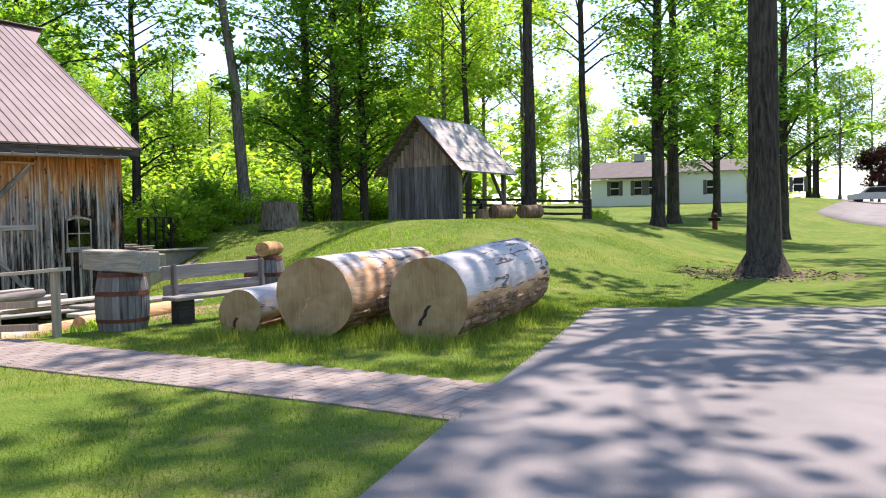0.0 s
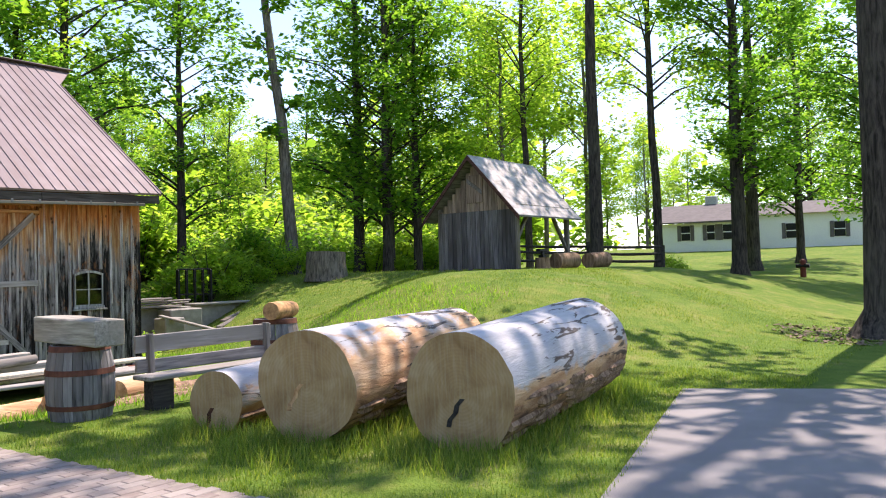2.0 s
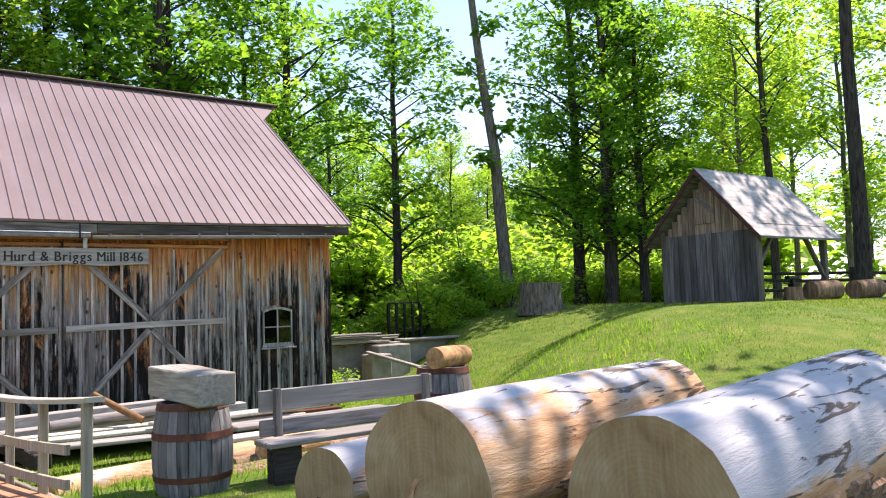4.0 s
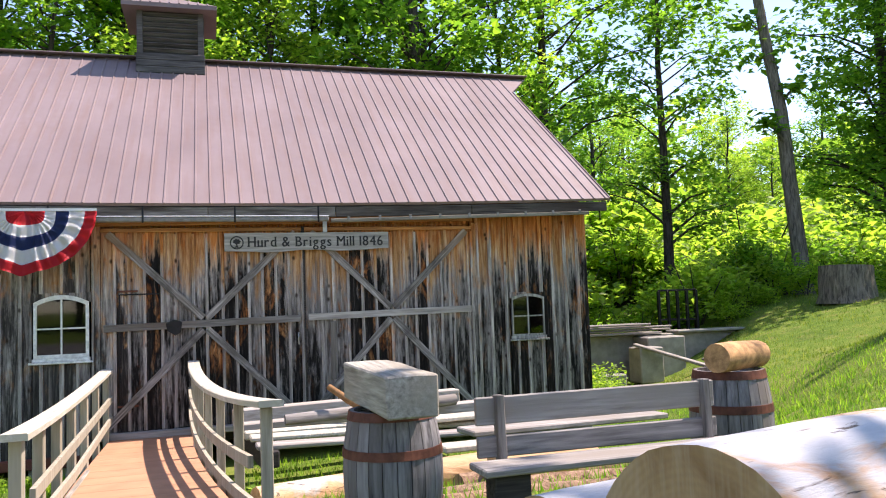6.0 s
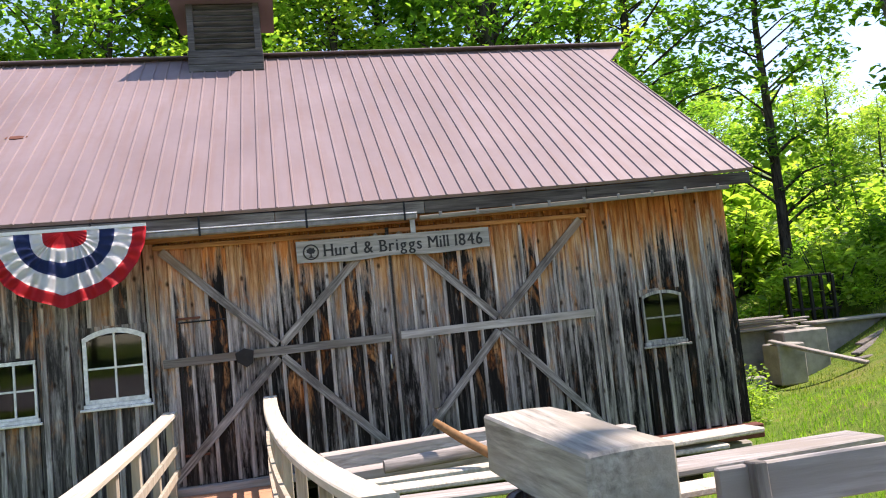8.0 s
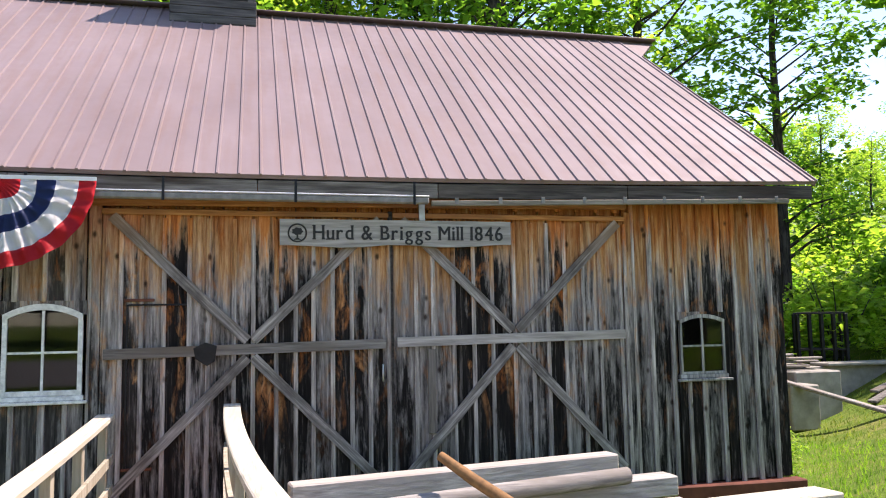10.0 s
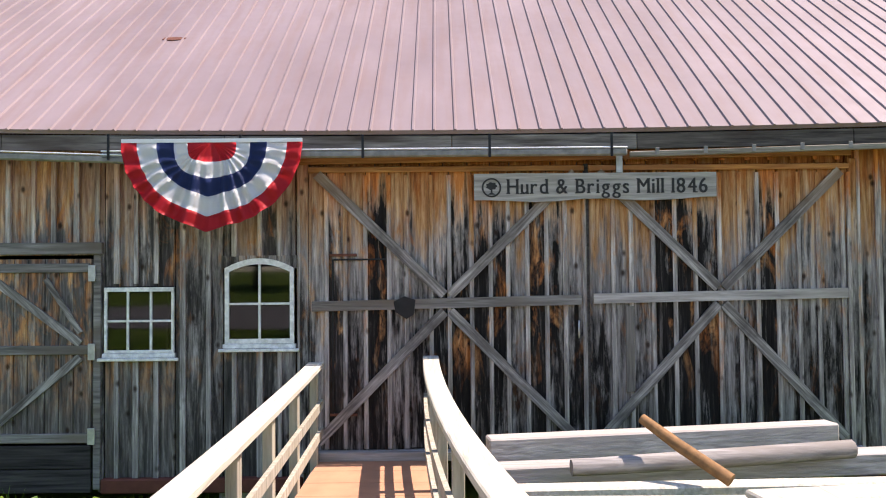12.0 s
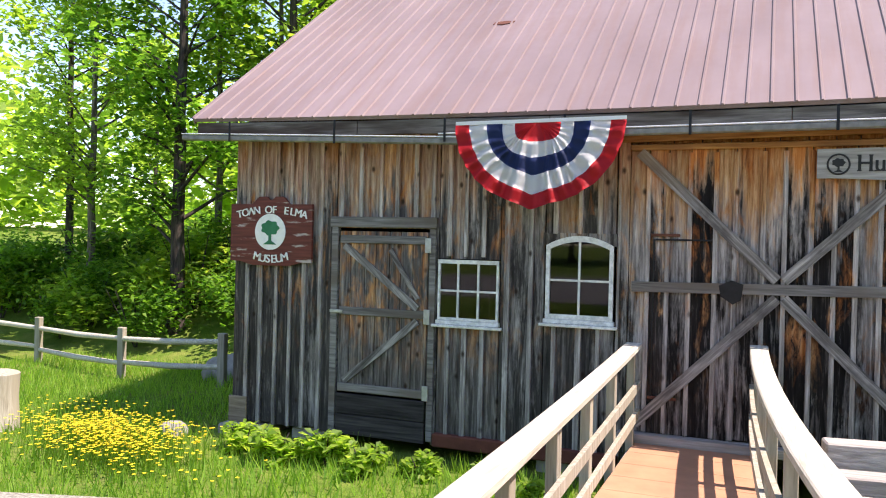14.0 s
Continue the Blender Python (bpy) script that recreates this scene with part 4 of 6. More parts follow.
# ---- footbridge ----
def bridge():
    th = Thing("footbridge", (-1.95, -3.9, -0.6), "timber footbridge with orange deck and pale curved handrails", "bridge")
    ys = [-0.12 - 7.0 * i / 14 for i in range(15)]

    def deck_z(y):
        u = -y / 7.2
        return -0.345 + 0.33 * u ** 1.6

    def side_x(side, y):
        u = max(0.0, min(1.1, -y / 7.6))
        return (-2.74 + 0.30 * u ** 2.2) if side == 0 else (-1.5 + 0.62 * u ** 1.6)

    def rail_z(side, y):
        u = -y / 7.6
        return (0.70 - 0.36 * u + 0.44 * u * u) if side == 0 else (0.76 - 0.40 * u + 0.52 * u * u)

    rows = []
    for a, b in zip(ys, ys[1:]):
        bm = bmesh.new()
        lo = [(side_x(0, a) + 0.03, a - 0.003, deck_z(a)), (side_x(1, a) - 0.03, a - 0.003, deck_z(a)), (side_x(1, b) - 0.03, b + 0.003, deck_z(b)), (side_x(0, b) + 0.03, b + 0.003, deck_z(b))]
        part("deck_panel", prism([Vector(p) - Vector((0, 0, 0.05)) for p in lo], (0, 0, 0.05), bm), M_DECK, th, "orange painted plywood deck")
    for side in (0, 1):
        pts = [(side_x(side, y), y, rail_z(side, y)) for y in [-0.16 - 7.4 * i / 16 for i in range(17)]]
        bm = bmesh.new()
        rings = []
        for p in pts:
            rings.append([bm.verts.new(Vector(p) + Vector(o)) for o in ((-0.085, 0, -0.022), (0.085, 0, -0.022), (0.085, 0, 0.018), (0.075, 0, 0.024), (-0.075, 0, 0.024), (-0.085, 0, 0.018))])
        for p, q in zip(rings, rings[1:]):
            for j in range(6):
                bm.faces.new((p[j], p[(j + 1) % 6], q[(j + 1) % 6], q[j]))
        bm.faces.new(rings[0])
        bm.faces.new(list(reversed(rings[-1])))
        bmesh.ops.recalc_face_normals(bm, faces=bm.faces)
        part("handrail", bm, M_RAIL, th, "pale sun-bleached curved handrail")
        sx = 0.06 if side == 0 else -0.06
        for drop in (0.42, 0.72):
            bm = bmesh.new()
            rings = []
            for p in pts[:-1]:
                c = Vector((p[0] + sx, p[1], max(p[2] - drop, deck_z(p[1]) + 0.12)))
                rings.append([bm.verts.new(c + Vector(o)) for o in ((-0.019, 0, -0.045), (0.019, 0, -0.045), (0.019, 0, 0.045), (-0.019, 0, 0.045))])
            for p, q in zip(rings, rings[1:]):
                for j in range(4):
                    bm.faces.new((p[j], p[(j + 1) % 4], q[(j + 1) % 4], q[j]))
            bm.faces.new(rings[0])
            bm.faces.new(list(reversed(rings[-1])))
            bmesh.ops.recalc_face_normals(bm, faces=bm.faces)
            part("side_rail", bm, M_POST, th)
        for i in range(7):
            y = -0.3 - 1.18 * i
            y = max(y, -7.42)
            x = side_x(side, y)
            gz = ground_z(x, y)
            part("post", boxm(x - 0.04, x + 0.04, y - 0.05, y + 0.05, min(deck_z(y) - 0.25, gz - 0.1) if i in (3, 6) else deck_z(y) - 0.25, rail_z(side, y) - 0.024, 0.006), M_POST, th)
        part("stringer", beam((side_x(side, -0.15), -0.15, -0.5), (side_x(side, -7.1), -7.1, -0.14), 0.06, 0.18, 0.008), M_GREYWOOD_Y, th)


bridge()


# ---- timbers beside the bridge ----
def loose_timber(a, b, w, h, mat, label, name="timber"):
    c = (Vector(a) + Vector(b)) / 2
    return single(name, beam(a, b, w, h, 0.015), mat, label, "timber", "salvaged timbers in the hollow", at=(c.x, c.y, c.z - h / 2))


loose_timber((-0.95, -1.15, -0.02), (2.55, -0.75, 0.02), 0.24, 0.24, M_TIMBER, "long squared grey hewn timber")
loose_timber((-0.9, -1.75, -0.12), (2.85, -1.45, -0.08), 0.26, 0.2, M_TIMBER, "long squared grey hewn timber")
loose_timber((-0.85, -2.35, -0.10), (2.6, -2.15, -0.12), 0.2, 0.1, M_RAIL, "long pale bleached plank")
loose_timber((-0.8, -2.75, -0.08), (3.4, -2.6, -0.14), 0.28, 0.06, M_RAIL, "long pale bleached plank")
loose_timber((-0.75, -3.15, -0.12), (3.3, -3.05, -0.2), 0.3, 0.06, M_GREYWOOD, "long weathered grey plank")
loose_timber((1.7, -3.75, -0.06), (4.6, -3.35, -0.1), 0.5, 0.07, M_GREYWOOD, "wide weathered grey slab plank")
loose_timber((0.9, -2.95, 0.0), (3.9, -2.45, -0.04), 0.34, 0.06, M_RAIL, "wide pale bleached slab")
loose_timber((1.2, -4.35, -0.12), (4.2, -4.0, -0.16), 0.32, 0.07, M_RAIL, "wide pale bleached slab")
loose_timber((-0.8, -1.0, -0.25), (-0.6, -3.4, -0.25), 0.22, 0.2, M_DARK_SHADE_WOOD, "dark timber supporting the planks", "sleeper")
loose_timber((2.4, -0.8, -0.3), (2.6, -3.4, -0.3), 0.22, 0.22, M_DARK_SHADE_WOOD, "dark timber supporting the planks", "sleeper")
single("pole", tube(bmesh.new(), [(0.31, -2.0, 0.42), (0.55, -2.22, 0.24), (0.88, -2.5, 0.02)], [0.045, 0.055, 0.06], 8, True, 0.1, 1), plain("peeled_pole_wood", (0.22, 0.115, 0.045), 0.8, 0, 0.3, 14), "peeled brown pole leaning on the timbers", "pole", at=(0.88, -2.5, -0.05))
single("round_log", tube(bmesh.new(), [(-0.9, -5.7, -0.22), (0.6, -5.2, -0.25), (2.6, -4.6, -0.3)], [0.16, 0.17, 0.16], 14, True, 0.1, 2), M_LOGSIDE, "pale round log beside the bridge", "log", at=(0.8, -5.1, -0.42))
for i, (a, b, r) in enumerate((((0.9, -6.0, -0.2), (3.6, -5.7, -0.22), 0.14), ((0.6, -6.5, -0.16), (2.6, -6.6, -0.14), 0.12), ((0.4, -6.9, -0.1), (2.3, -7.05, -0.08), 0.09))):
    single("half_log", tube(bmesh.new(), [a, ((a[0] + b[0]) / 2, (a[1] + b[1]) / 2 + 0.04, a[2] + 0.02), b], [r, r * 1.05, r], 12, True, 0.15, i), M_LOGBARK, "bark-covered slab log lying in grass", "log", "slab logs in the hollow", at=(1.5, a[1], a[2] - r))


single("round_pole", tube(bmesh.new(), [(-0.3, -2.05, 0.02), (0.9, -1.95, 0.06), (2.2, -1.8, 0.1)], [0.07, 0.085, 0.08], 10, True, 0.08, 6), M_GREYWOOD, "pale barked pole lying on the timbers", "pole", at=(0.9, -1.95, -0.05))
for i, (x, y) in enumerate(((1.55, -6.15), (2.2, -5.35), (0.95, -5.5))):
    z = ground_z(x, y)
    single("log_round", tube(bmesh.new(), [(x - 0.35, y, z + 0.13), (x + 0.45, y + 0.12, z + 0.14)], [0.17, 0.165], 16, True, 0.08, i + 3), [M_LOGSIDE, M_LOGEND], "short sawn pale log in rough grass", "log", "slab logs in the hollow", at=(x, y, z))


# ---- shed on the mound ----
def shed():
    x0, y0, y1, zb, ze, za = 14.3, -1.5, -4.15, 1.42, 3.12, 4.55
    th = Thing("blacksmith_shed", (15.6, -2.8, 1.3), "small weathered open-sided timber shed with grey roof", "shed")
    L = 3.0
    gw = part("gable_wall", boxm(x0 + 0.03, x0 + 0.06, y1 + 0.05, y0 - 0.05, zb + 0.02, ze), M_SHED, th)
    rnd = random.Random(3)
    y = y1
    while y < y0 - 0.02:
        w = min(rnd.uniform(0.12, 0.2), y0 - y)
        part("board", boxm(x0 - 0.01 + rnd.uniform(-0.008, 0.008), x0 + 0.028, y + 0.005, y + w - 0.005, zb + rnd.uniform(-0.05, 0.03), ze - 0.02, 0.004), M_SHED, gw)
        zt = ze + (za - ze) * (1 - abs((y + w / 2) - (y0 + y1) / 2) / ((y0 - y1) / 2))
        part("gable_board", boxm(x0 + 0.0, x0 + 0.03, y + 0.004, y + w - 0.004, ze - 0.015, max(zt - 0.06, ze + 0.03), 0.003), M_SHED_TOP, gw)
        y += w
    yc = (y0 + y1) / 2
    hatch = part("hatch", boxm(x0 - 0.04, x0 - 0.004, yc - 0.28, yc + 0.28, 3.35, 4.15, 0.006), M_SHED_TOP, gw)
    part("brace", prism([(x0 - 0.06, yc + 0.26, 3.95), (x0 - 0.06, yc + 0.26, 4.08), (x0 - 0.06, yc - 0.26, 3.7), (x0 - 0.06, yc - 0.26, 3.58)], (0.018, 0, 0)), M_BRACE, hatch)
    for k, yy in ((0, y0), (1, y1)):
        for xx in (x0 + 0.08, x0 + L):
            part("post", boxm(xx - 0.07, xx + 0.07, yy - 0.07, yy + 0.07, ground_z(xx, yy) - 0.1, ze, 0.008), M_GREYWOOD_Z, th)
        part("plate", boxm(x0, x0 + L + 0.1, yy - 0.07, yy + 0.07, ze - 0.02, ze + 0.12, 0.008), M_BRACE, th)
        part("knee_brace", beam((x0 + L - 0.05, yy, ze - 1.15), (x0 + L - 1.0, yy, ze), 0.09, 0.1, 0.006, up=(0, 1, 0)), M_GREYWOOD_Z, th)
    part("knee_brace", beam((x0 + 0.15, y1, ze - 0.8), (x0 + 0.8, y1, ze), 0.09, 0.1, 0.006, up=(0, 1, 0)), M_GREYWOOD_Z, th)
    part("rear_wall", boxm(x0 + 0.1, x0 + L, y0 - 0.03, y0, zb, ze), M_SHED, th)
    part("tie_beam", boxm(x0 + L - 0.06, x0 + L + 0.06, y1, y0, ze, ze + 0.12, 0.006), M_BRACE, th)
    # roof
    o, xr0, xr1 = 0.36, x0 - 0.33, x0 + L + 0.3
    s = (za - ze) / ((y0 - y1) / 2)
    rise = s * o
    for sg, lab in ((1, "north"), (-1, "south")):
        ye = yc + sg * ((y0 - y1) / 2 + o)
        zz = ze - rise + 0.12
        zr = za + 0.12
        roof = part("roof_slope", prism([(xr0, ye, zz), (xr1, ye, zz), (xr1, yc, zr), (xr0, yc, zr)], (0, 0, 0.035)), M_BRACE, th)
        rows = 9
        for j in range(rows):
            u0, u1 = j / rows, (j + 1.25) / rows
            u1 = min(u1, 1.0)
            a = (xr0 - 0.02, ye + (yc - ye) * u0, zz + (zr - zz) * u0 + 0.042)
            b = (xr1 + 0.02, a[1], a[2])
            c = (xr1 + 0.02, ye + (yc - ye) * u1, zz + (zr - zz) * u1 + 0.036)
            d = (xr0 - 0.02, c[1], c[2])
            part("shingle_course", prism([a, b, c, d], (0, 0, 0.014)), M_SHINGLE, roof)
        part("barge_board", prism([(xr0 - 0.03, ye, zz - 0.1), (xr0 - 0.03, ye, zz + 0.04), (xr0 - 0.03, yc, zr + 0.04), (xr0 - 0.03, yc, zr - 0.1)], (0.03, 0, 0)), M_BARGE, th)
    for yy in (y0 + 0.02, yc, y1 + 0.1):
        part("footing", boxm(x0, x0 + 0.3, yy - 0.15, yy + 0.15, 1.05, zb - 0.02, 0.02), M_CONCRETE, th)
    # tools inside
    st = single("anvil_stump", tube(bmesh.new(), [(15.6, -4.25, 1.2), (15.6, -4.25, 1.72)], [0.24, 0.2], 12, True, 0.1, 2), M_LOGBARK, "short sawn stump holding an anvil", "stump", at=(15.6, -4.25, 1.25))
    bm = bmesh.new()
    box(bm, 15.5, 15.7, -4.33, -4.17, 1.72, 1.8, 0.01)
    box(bm, 15.54, 15.66, -4.29, -4.21, 1.8, 1.9, 0.01)
    box(bm, 15.35, 15.8, -4.32, -4.18, 1.9, 1.98, 0.015)
    single("anvil", bm, M_GLASS_BLACK, "black iron anvil on a stump", "anvil", at=(15.6, -4.25, 1.72))
    for i, (x, y) in enumerate(((16.5, -4.4), (17.6, -4.9))):
        z = ground_z(x, y)
        single("firewood_log", tube(bmesh.new(), [(x - 0.4, y, z + 0.22), (x + 0.5, y - 0.15, z + 0.24)], [0.24, 0.25], 14, True, 0.1, i), M_LOGBARK, "bark-covered sawn log on the mound", "log", "logs by the shed", at=(x, y, z))


M_SHINGLE = plain("weathered_shingles", (0.36, 0.335, 0.325), 0.65, 0, 0.45, 4, 0.6)
shed()


# ---- trees ----
def leaf_cloud(bm, centre, radius, count, size, rnd, flat=0.78):
    for _ in range(count):
        d = Vector((rnd.gauss(0, 1), rnd.gauss(0, 1), rnd.gauss(0, flat)))
        d = d.normalized() * radius * rnd.random() ** 0.45
        p = centre + Vector((d.x, d.y, d.z * flat))
        s = size * rnd.uniform(0.6, 1.3)
        u = Vector((rnd.uniform(-1, 1), rnd.uniform(-1, 1), rnd.uniform(-0.45, 0.45))).normalized()
        v = u.cross(Vector((rnd.uniform(-0.6, 0.6), rnd.uniform(-0.6, 0.6), 1))).normalized()
        a, b = u * s, v * s * 0.62
        drop = Vector((0, 0, -0.25 * s))
        vs = [bm.verts.new(p - a + drop), bm.verts.new(p - a * 0.1 - b), bm.verts.new(p + a + drop), bm.verts.new(p + a * 0.1 + b)]
        bm.faces.new(vs)


def make_tree(name, height, r, crown_from, spread_r, clusters, leaves, leaf_size, leaf, barkm, seed, label, lean=0.0, fork=False, flare=1.5, cluster_r=1.0):
    """Builds a tree at the origin: tapered trunk, limbs, and a crown of many leaves."""
    rnd = random.Random(seed)
    th = Thing(name, (0, 0, 0), label, "tree", "trees of the wood")
    n = 9
    pts = [Vector((lean * height * (i / n) ** 1.5 + 0.12 * rnd.uniform(-1, 1) * (i / n), 0.12 * rnd.uniform(-1, 1) * (i / n) + 0.3 * lean * i / n, -0.25 + (height + 0.25) * i / n)) for i in range(n + 1)]
    pts.insert(1, Vector((0, 0, 0.12)))
    pts.insert(2, Vector((0, 0, 0.55)))
    pts = sorted(pts, key=lambda p: p.z)
    rad = []
    for p in pts:
        u = max(0.0, p.z / height)
        q = r * (1 - u) ** 0.75 + 0.02
        q *= 1 + (flare - 1) * max(0.0, 1 - p.z / 0.75) ** 2
        rad.append(q)
    bm = tube(bmesh.new(), pts, rad, 14, True, 0.08, seed)
    part("trunk", bm, barkm, th, smooth_faces=True)
    crown, limbs = bmesh.new(), bmesh.new()
    for k in range(clusters):
        u = crown_from + (1.0 - crown_from) * ((k + rnd.random()) / clusters)
        z = height * u
        i = min(int(u * n) + 2, len(pts) - 2)
        base = Vector((pts[i].x, pts[i].y, z * 0.93))
        a = rnd.uniform(0, 2 * math.pi)
        reach = spread_r * rnd.uniform(0.35, 1.0) * (1 - 0.6 * max(0.0, (u - 0.6) / 0.4) ** 1.5) * (0.55 + 0.45 * min(1.0, (u - crown_from) / 0.25 + 0.3))
        tip = base + Vector((math.cos(a) * reach, math.sin(a) * reach, 0.35 * reach + 0.3))
        mid = (base + tip) / 2 + Vector((0, 0, 0.12 * reach))
        lr = max(0.018, r * 0.28 * (1 - u) + 0.02)
        tube(limbs, [base, mid, tip], [lr, lr * 0.65, lr * 0.25], 6, False, 0.05, k)
        c = cluster_r * rnd.uniform(0.75, 1.35)
        leaf_cloud(crown, tip, c, leaves, leaf_size, rnd)
        leaf_cloud(crown, mid, c * 0.7, leaves // 3, leaf_size, rnd)
    part("branchwork", limbs, barkm, th, smooth_faces=True)
    part("crown", crown, leaf, th)
    return th.ob


def make_bush(name, size, leaves, leaf_size, leaf, seed, label):
    rnd = random.Random(seed)
    th = Thing(name, (0, 0, 0), label, "bush", "undergrowth")
    for k in range(5):
        a = rnd.uniform(0, 6.28)
        part("stem", tube(bmesh.new(), [(0, 0, -0.1), (math.cos(a) * size * 0.25, math.sin(a) * size * 0.25, size * 0.5), (math.cos(a) * size * 0.5, math.sin(a) * size * 0.5, size)], [0.02, 0.015, 0.006], 5), M_BARK, th)
    bm = bmesh.new()
    for k in range(9):
        c = Vector((rnd.uniform(-0.6, 0.6) * size, rnd.uniform(-0.6, 0.6) * size, rnd.uniform(0.2, 1.0) * size))
        leaf_cloud(bm, c, size * rnd.uniform(0.3, 0.55), leaves // 9, leaf_size, rnd)
    part("foliage", bm, leaf, th)
    return th.ob


PLACED = {}


def plant(proto, x, y, scale=1.0, turn=0.0, tilt=0.0):
    m = Matrix.Translation((x, y, ground_z(x, y) - 0.03)) @ pose(0, 0, 0, tilt, 0, turn)
    if proto.name not in PLACED:
        PLACED[proto.name] = True
        ob = proto
        ob.matrix_basis = m
    else:
        ob = copy_thing(proto, m)
    ob.scale = (scale,) * 3
    return ob


def build_trees():
    rnd = random.Random(21)
    maple = make_tree("maple_tree", 17, 0.24, 0.13, 4.2, 46, 105, 0.145, M_LEAF, M_BARK, 1, "tall maple with dense green leaves")
    maple2 = make_tree("maple_tree", 15, 0.2, 0.17, 3.6, 40, 110, 0.14, M_LEAF, M_BARK, 2, "slender maple with green leaves")
    ash = make_tree("young_tree", 12, 0.11, 0.25, 2.8, 28, 140, 0.12, M_LEAF_LIGHT, M_BARK_PALE, 3, "young tree with sunlit yellow-green leaves")
    thin = make_tree("young_tree", 14, 0.13, 0.4, 2.8, 28, 100, 0.11, M_LEAF_LIGHT, M_BARK, 4, "thin tree with sparse sunlit leaves", lean=0.03)
    bare = make_tree("slim_tree", 16, 0.2, 0.22, 1.5, 10, 60, 0.15, M_LEAF, M_BARK_PALE, 5, "slim leaning tree with few leaves", lean=0.10, cluster_r=0.6)
    big = make_tree("oak_tree", 26, 0.345, 0.36, 7.0, 36, 46, 0.2, M_LEAF, M_BARK, 6, "large oak with thick dark trunk", flare=2.0, cluster_r=1.15)
    pine = make_tree("shade_tree", 19, 0.30, 0.16, 3.8, 40, 150, 0.14, M_LEAF, M_BARK, 7, "tall tree with low dark branches", flare=1.5)
    tall = make_tree("tall_tree", 23, 0.24, 0.6, 2.6, 22, 70, 0.17, M_LEAF, M_BARK, 9, "tall straight tree with high bare trunk")
    red = make_tree("red_maple", 7, 0.15, 0.15, 3.0, 26, 150, 0.2, M_LEAF_RED, M_BARK, 8, "dark red ornamental maple")
    bush = make_bush("bush", 1.3, 1200, 0.085, M_LEAF_LIGHT, 1, "leafy bright green bush")
    bush2 = make_bush("bush", 1.6, 1200, 0.09, M_LEAF, 2, "leafy dark green bush")
    # named trees that stand apart
    plant(big, 12.25, -13.5, 1.0, 20)
    plant(pine, 28.2, -6.1, 0.95, 0)
    plant(pine, 38.0, -3.9, 1.1, 130)
    plant(maple2, 32.5, -10.6, 1.1, 40)
    plant(tall, 22.5, -2.6, 1.0, 200)
    plant(thin, 27.0, -3.2, 1.3, 80)
    plant(thin, 27.0, 3.0, 1.2, 180)
    plant(maple2, 45.0, -4.6, 1.1, 70)
    plant(thin, 52.0, -3.0, 1.2, 260)
    plant(bare, 19.2, 10.4, 1.3, 140)
    for dx, dy, s, t in ((0, 0, 1.0, 0), (1.0, 0.7, 0.95, 140), (1.9, -0.3, 0.9, 250), (0.6, 2.4, 1.1, 60)):
        plant(maple, 23.6 + dx, 8.7 + dy, s, t)
    for x, y, s, t in ((29.5, 6.0, 1.2, 30), (33.0, 9.0, 1.25, 120), (36.0, 4.5, 1.3, 220), (31.5, 13.5, 1.2, 300), (40.0, 9.5, 1.3, 10)):
        plant(ash, x, y, s, t)
    plant(maple2, 16.4, 14.5, 1.0, 310)
    plant(red, 92, -14, 1.0, 0)
    plant(red, 96, -18, 1.1, 90)
    plant(red, 86, -11, 0.8, 200)
    # trees that shade the drive from outside the walk's view
    for x, y, s, t in ((13.5, -21.5, 0.95, 10), (25.5, -17.6, 0.95, 75)):
        plant(big, x, y, s, t)
    # wood behind the mill and the shed
    protos = (maple, maple2, ash, ash, thin, maple)
    spots = []
    tries = 0
    while len(spots) < 92 and tries < 4000:
        tries += 1
        x, y = rnd.uniform(-38, 62), rnd.uniform(9, 52)
        if y < 13.5 and -11 < x < 9:
            continue
        if x > 24 and y < 9 + (x - 24) * 0.35:
            continue
        if 9 < x < 46 and y < 31 and not (x > 30 and y < 14):
            continue
        if x < -10 and rnd.random() < 0.82:
            continue
        if any((x - a) ** 2 + (y - b) ** 2 < 7.5 for a, b in spots):
            continue
        spots.append((x, y))
    for x, y in spots:
        near = y < 26
        p = rnd.choice(protos if near else (maple, ash, ash, thin))
        plant(p, x, y, rnd.uniform(0.75, 1.15), rnd.uniform(0, 360))
    for x, y in ((-13, 9), (-15.5, 7.5), (-17, 11), (-11.2, 10.5), (-19, 8), (-22, 10), (-24, 5), (-14.4, 13)):
        plant(rnd.choice((thin, ash, maple2)), x, y, rnd.uniform(0.8, 1.1), rnd.uniform(0, 360))
    # a close row behind the mill's roof
    for i in range(15):
        plant(rnd.choice((maple, maple2, ash, maple, thin)), -13 + i * 1.75 + rnd.uniform(-0.6, 0.6), 14.0 + rnd.uniform(0, 5), rnd.uniform(0.95, 1.25), rnd.uniform(0, 360))
    # trees beyond the white building
    for i in range(26):
        plant(rnd.choice((ash, ash, maple, thin)), rnd.uniform(84, 105), -36 + i * 2.9 + rnd.uniform(-1, 1), rnd.uniform(0.9, 1.5), rnd.uniform(0, 360))
    # wood edge across the drive, behind the walk
    for i in range(22):
        plant(rnd.choice((maple, maple2, maple)), -46 + i * 4.4 + rnd.uniform(-1, 1), -50 - rnd.uniform(0, 6), rnd.uniform(0.85, 1.2), rnd.uniform(0, 360))
    # undergrowth
    for _ in range(150):
        x, y = rnd.uniform(-26, 36), rnd.uniform(7.5, 24)
        if -9.5 < x < 8.5 and y < 12:
            continue
        if x > 8 and y < 9.0 + max(0, x - 26) * 0.3 and not (x > 17.5 and y > 6 and x < 30):
            continue
        plant(bush if rnd.random() < 0.8 else bush2, x, y, rnd.uniform(0.7, 1.6), rnd.uniform(0, 360))
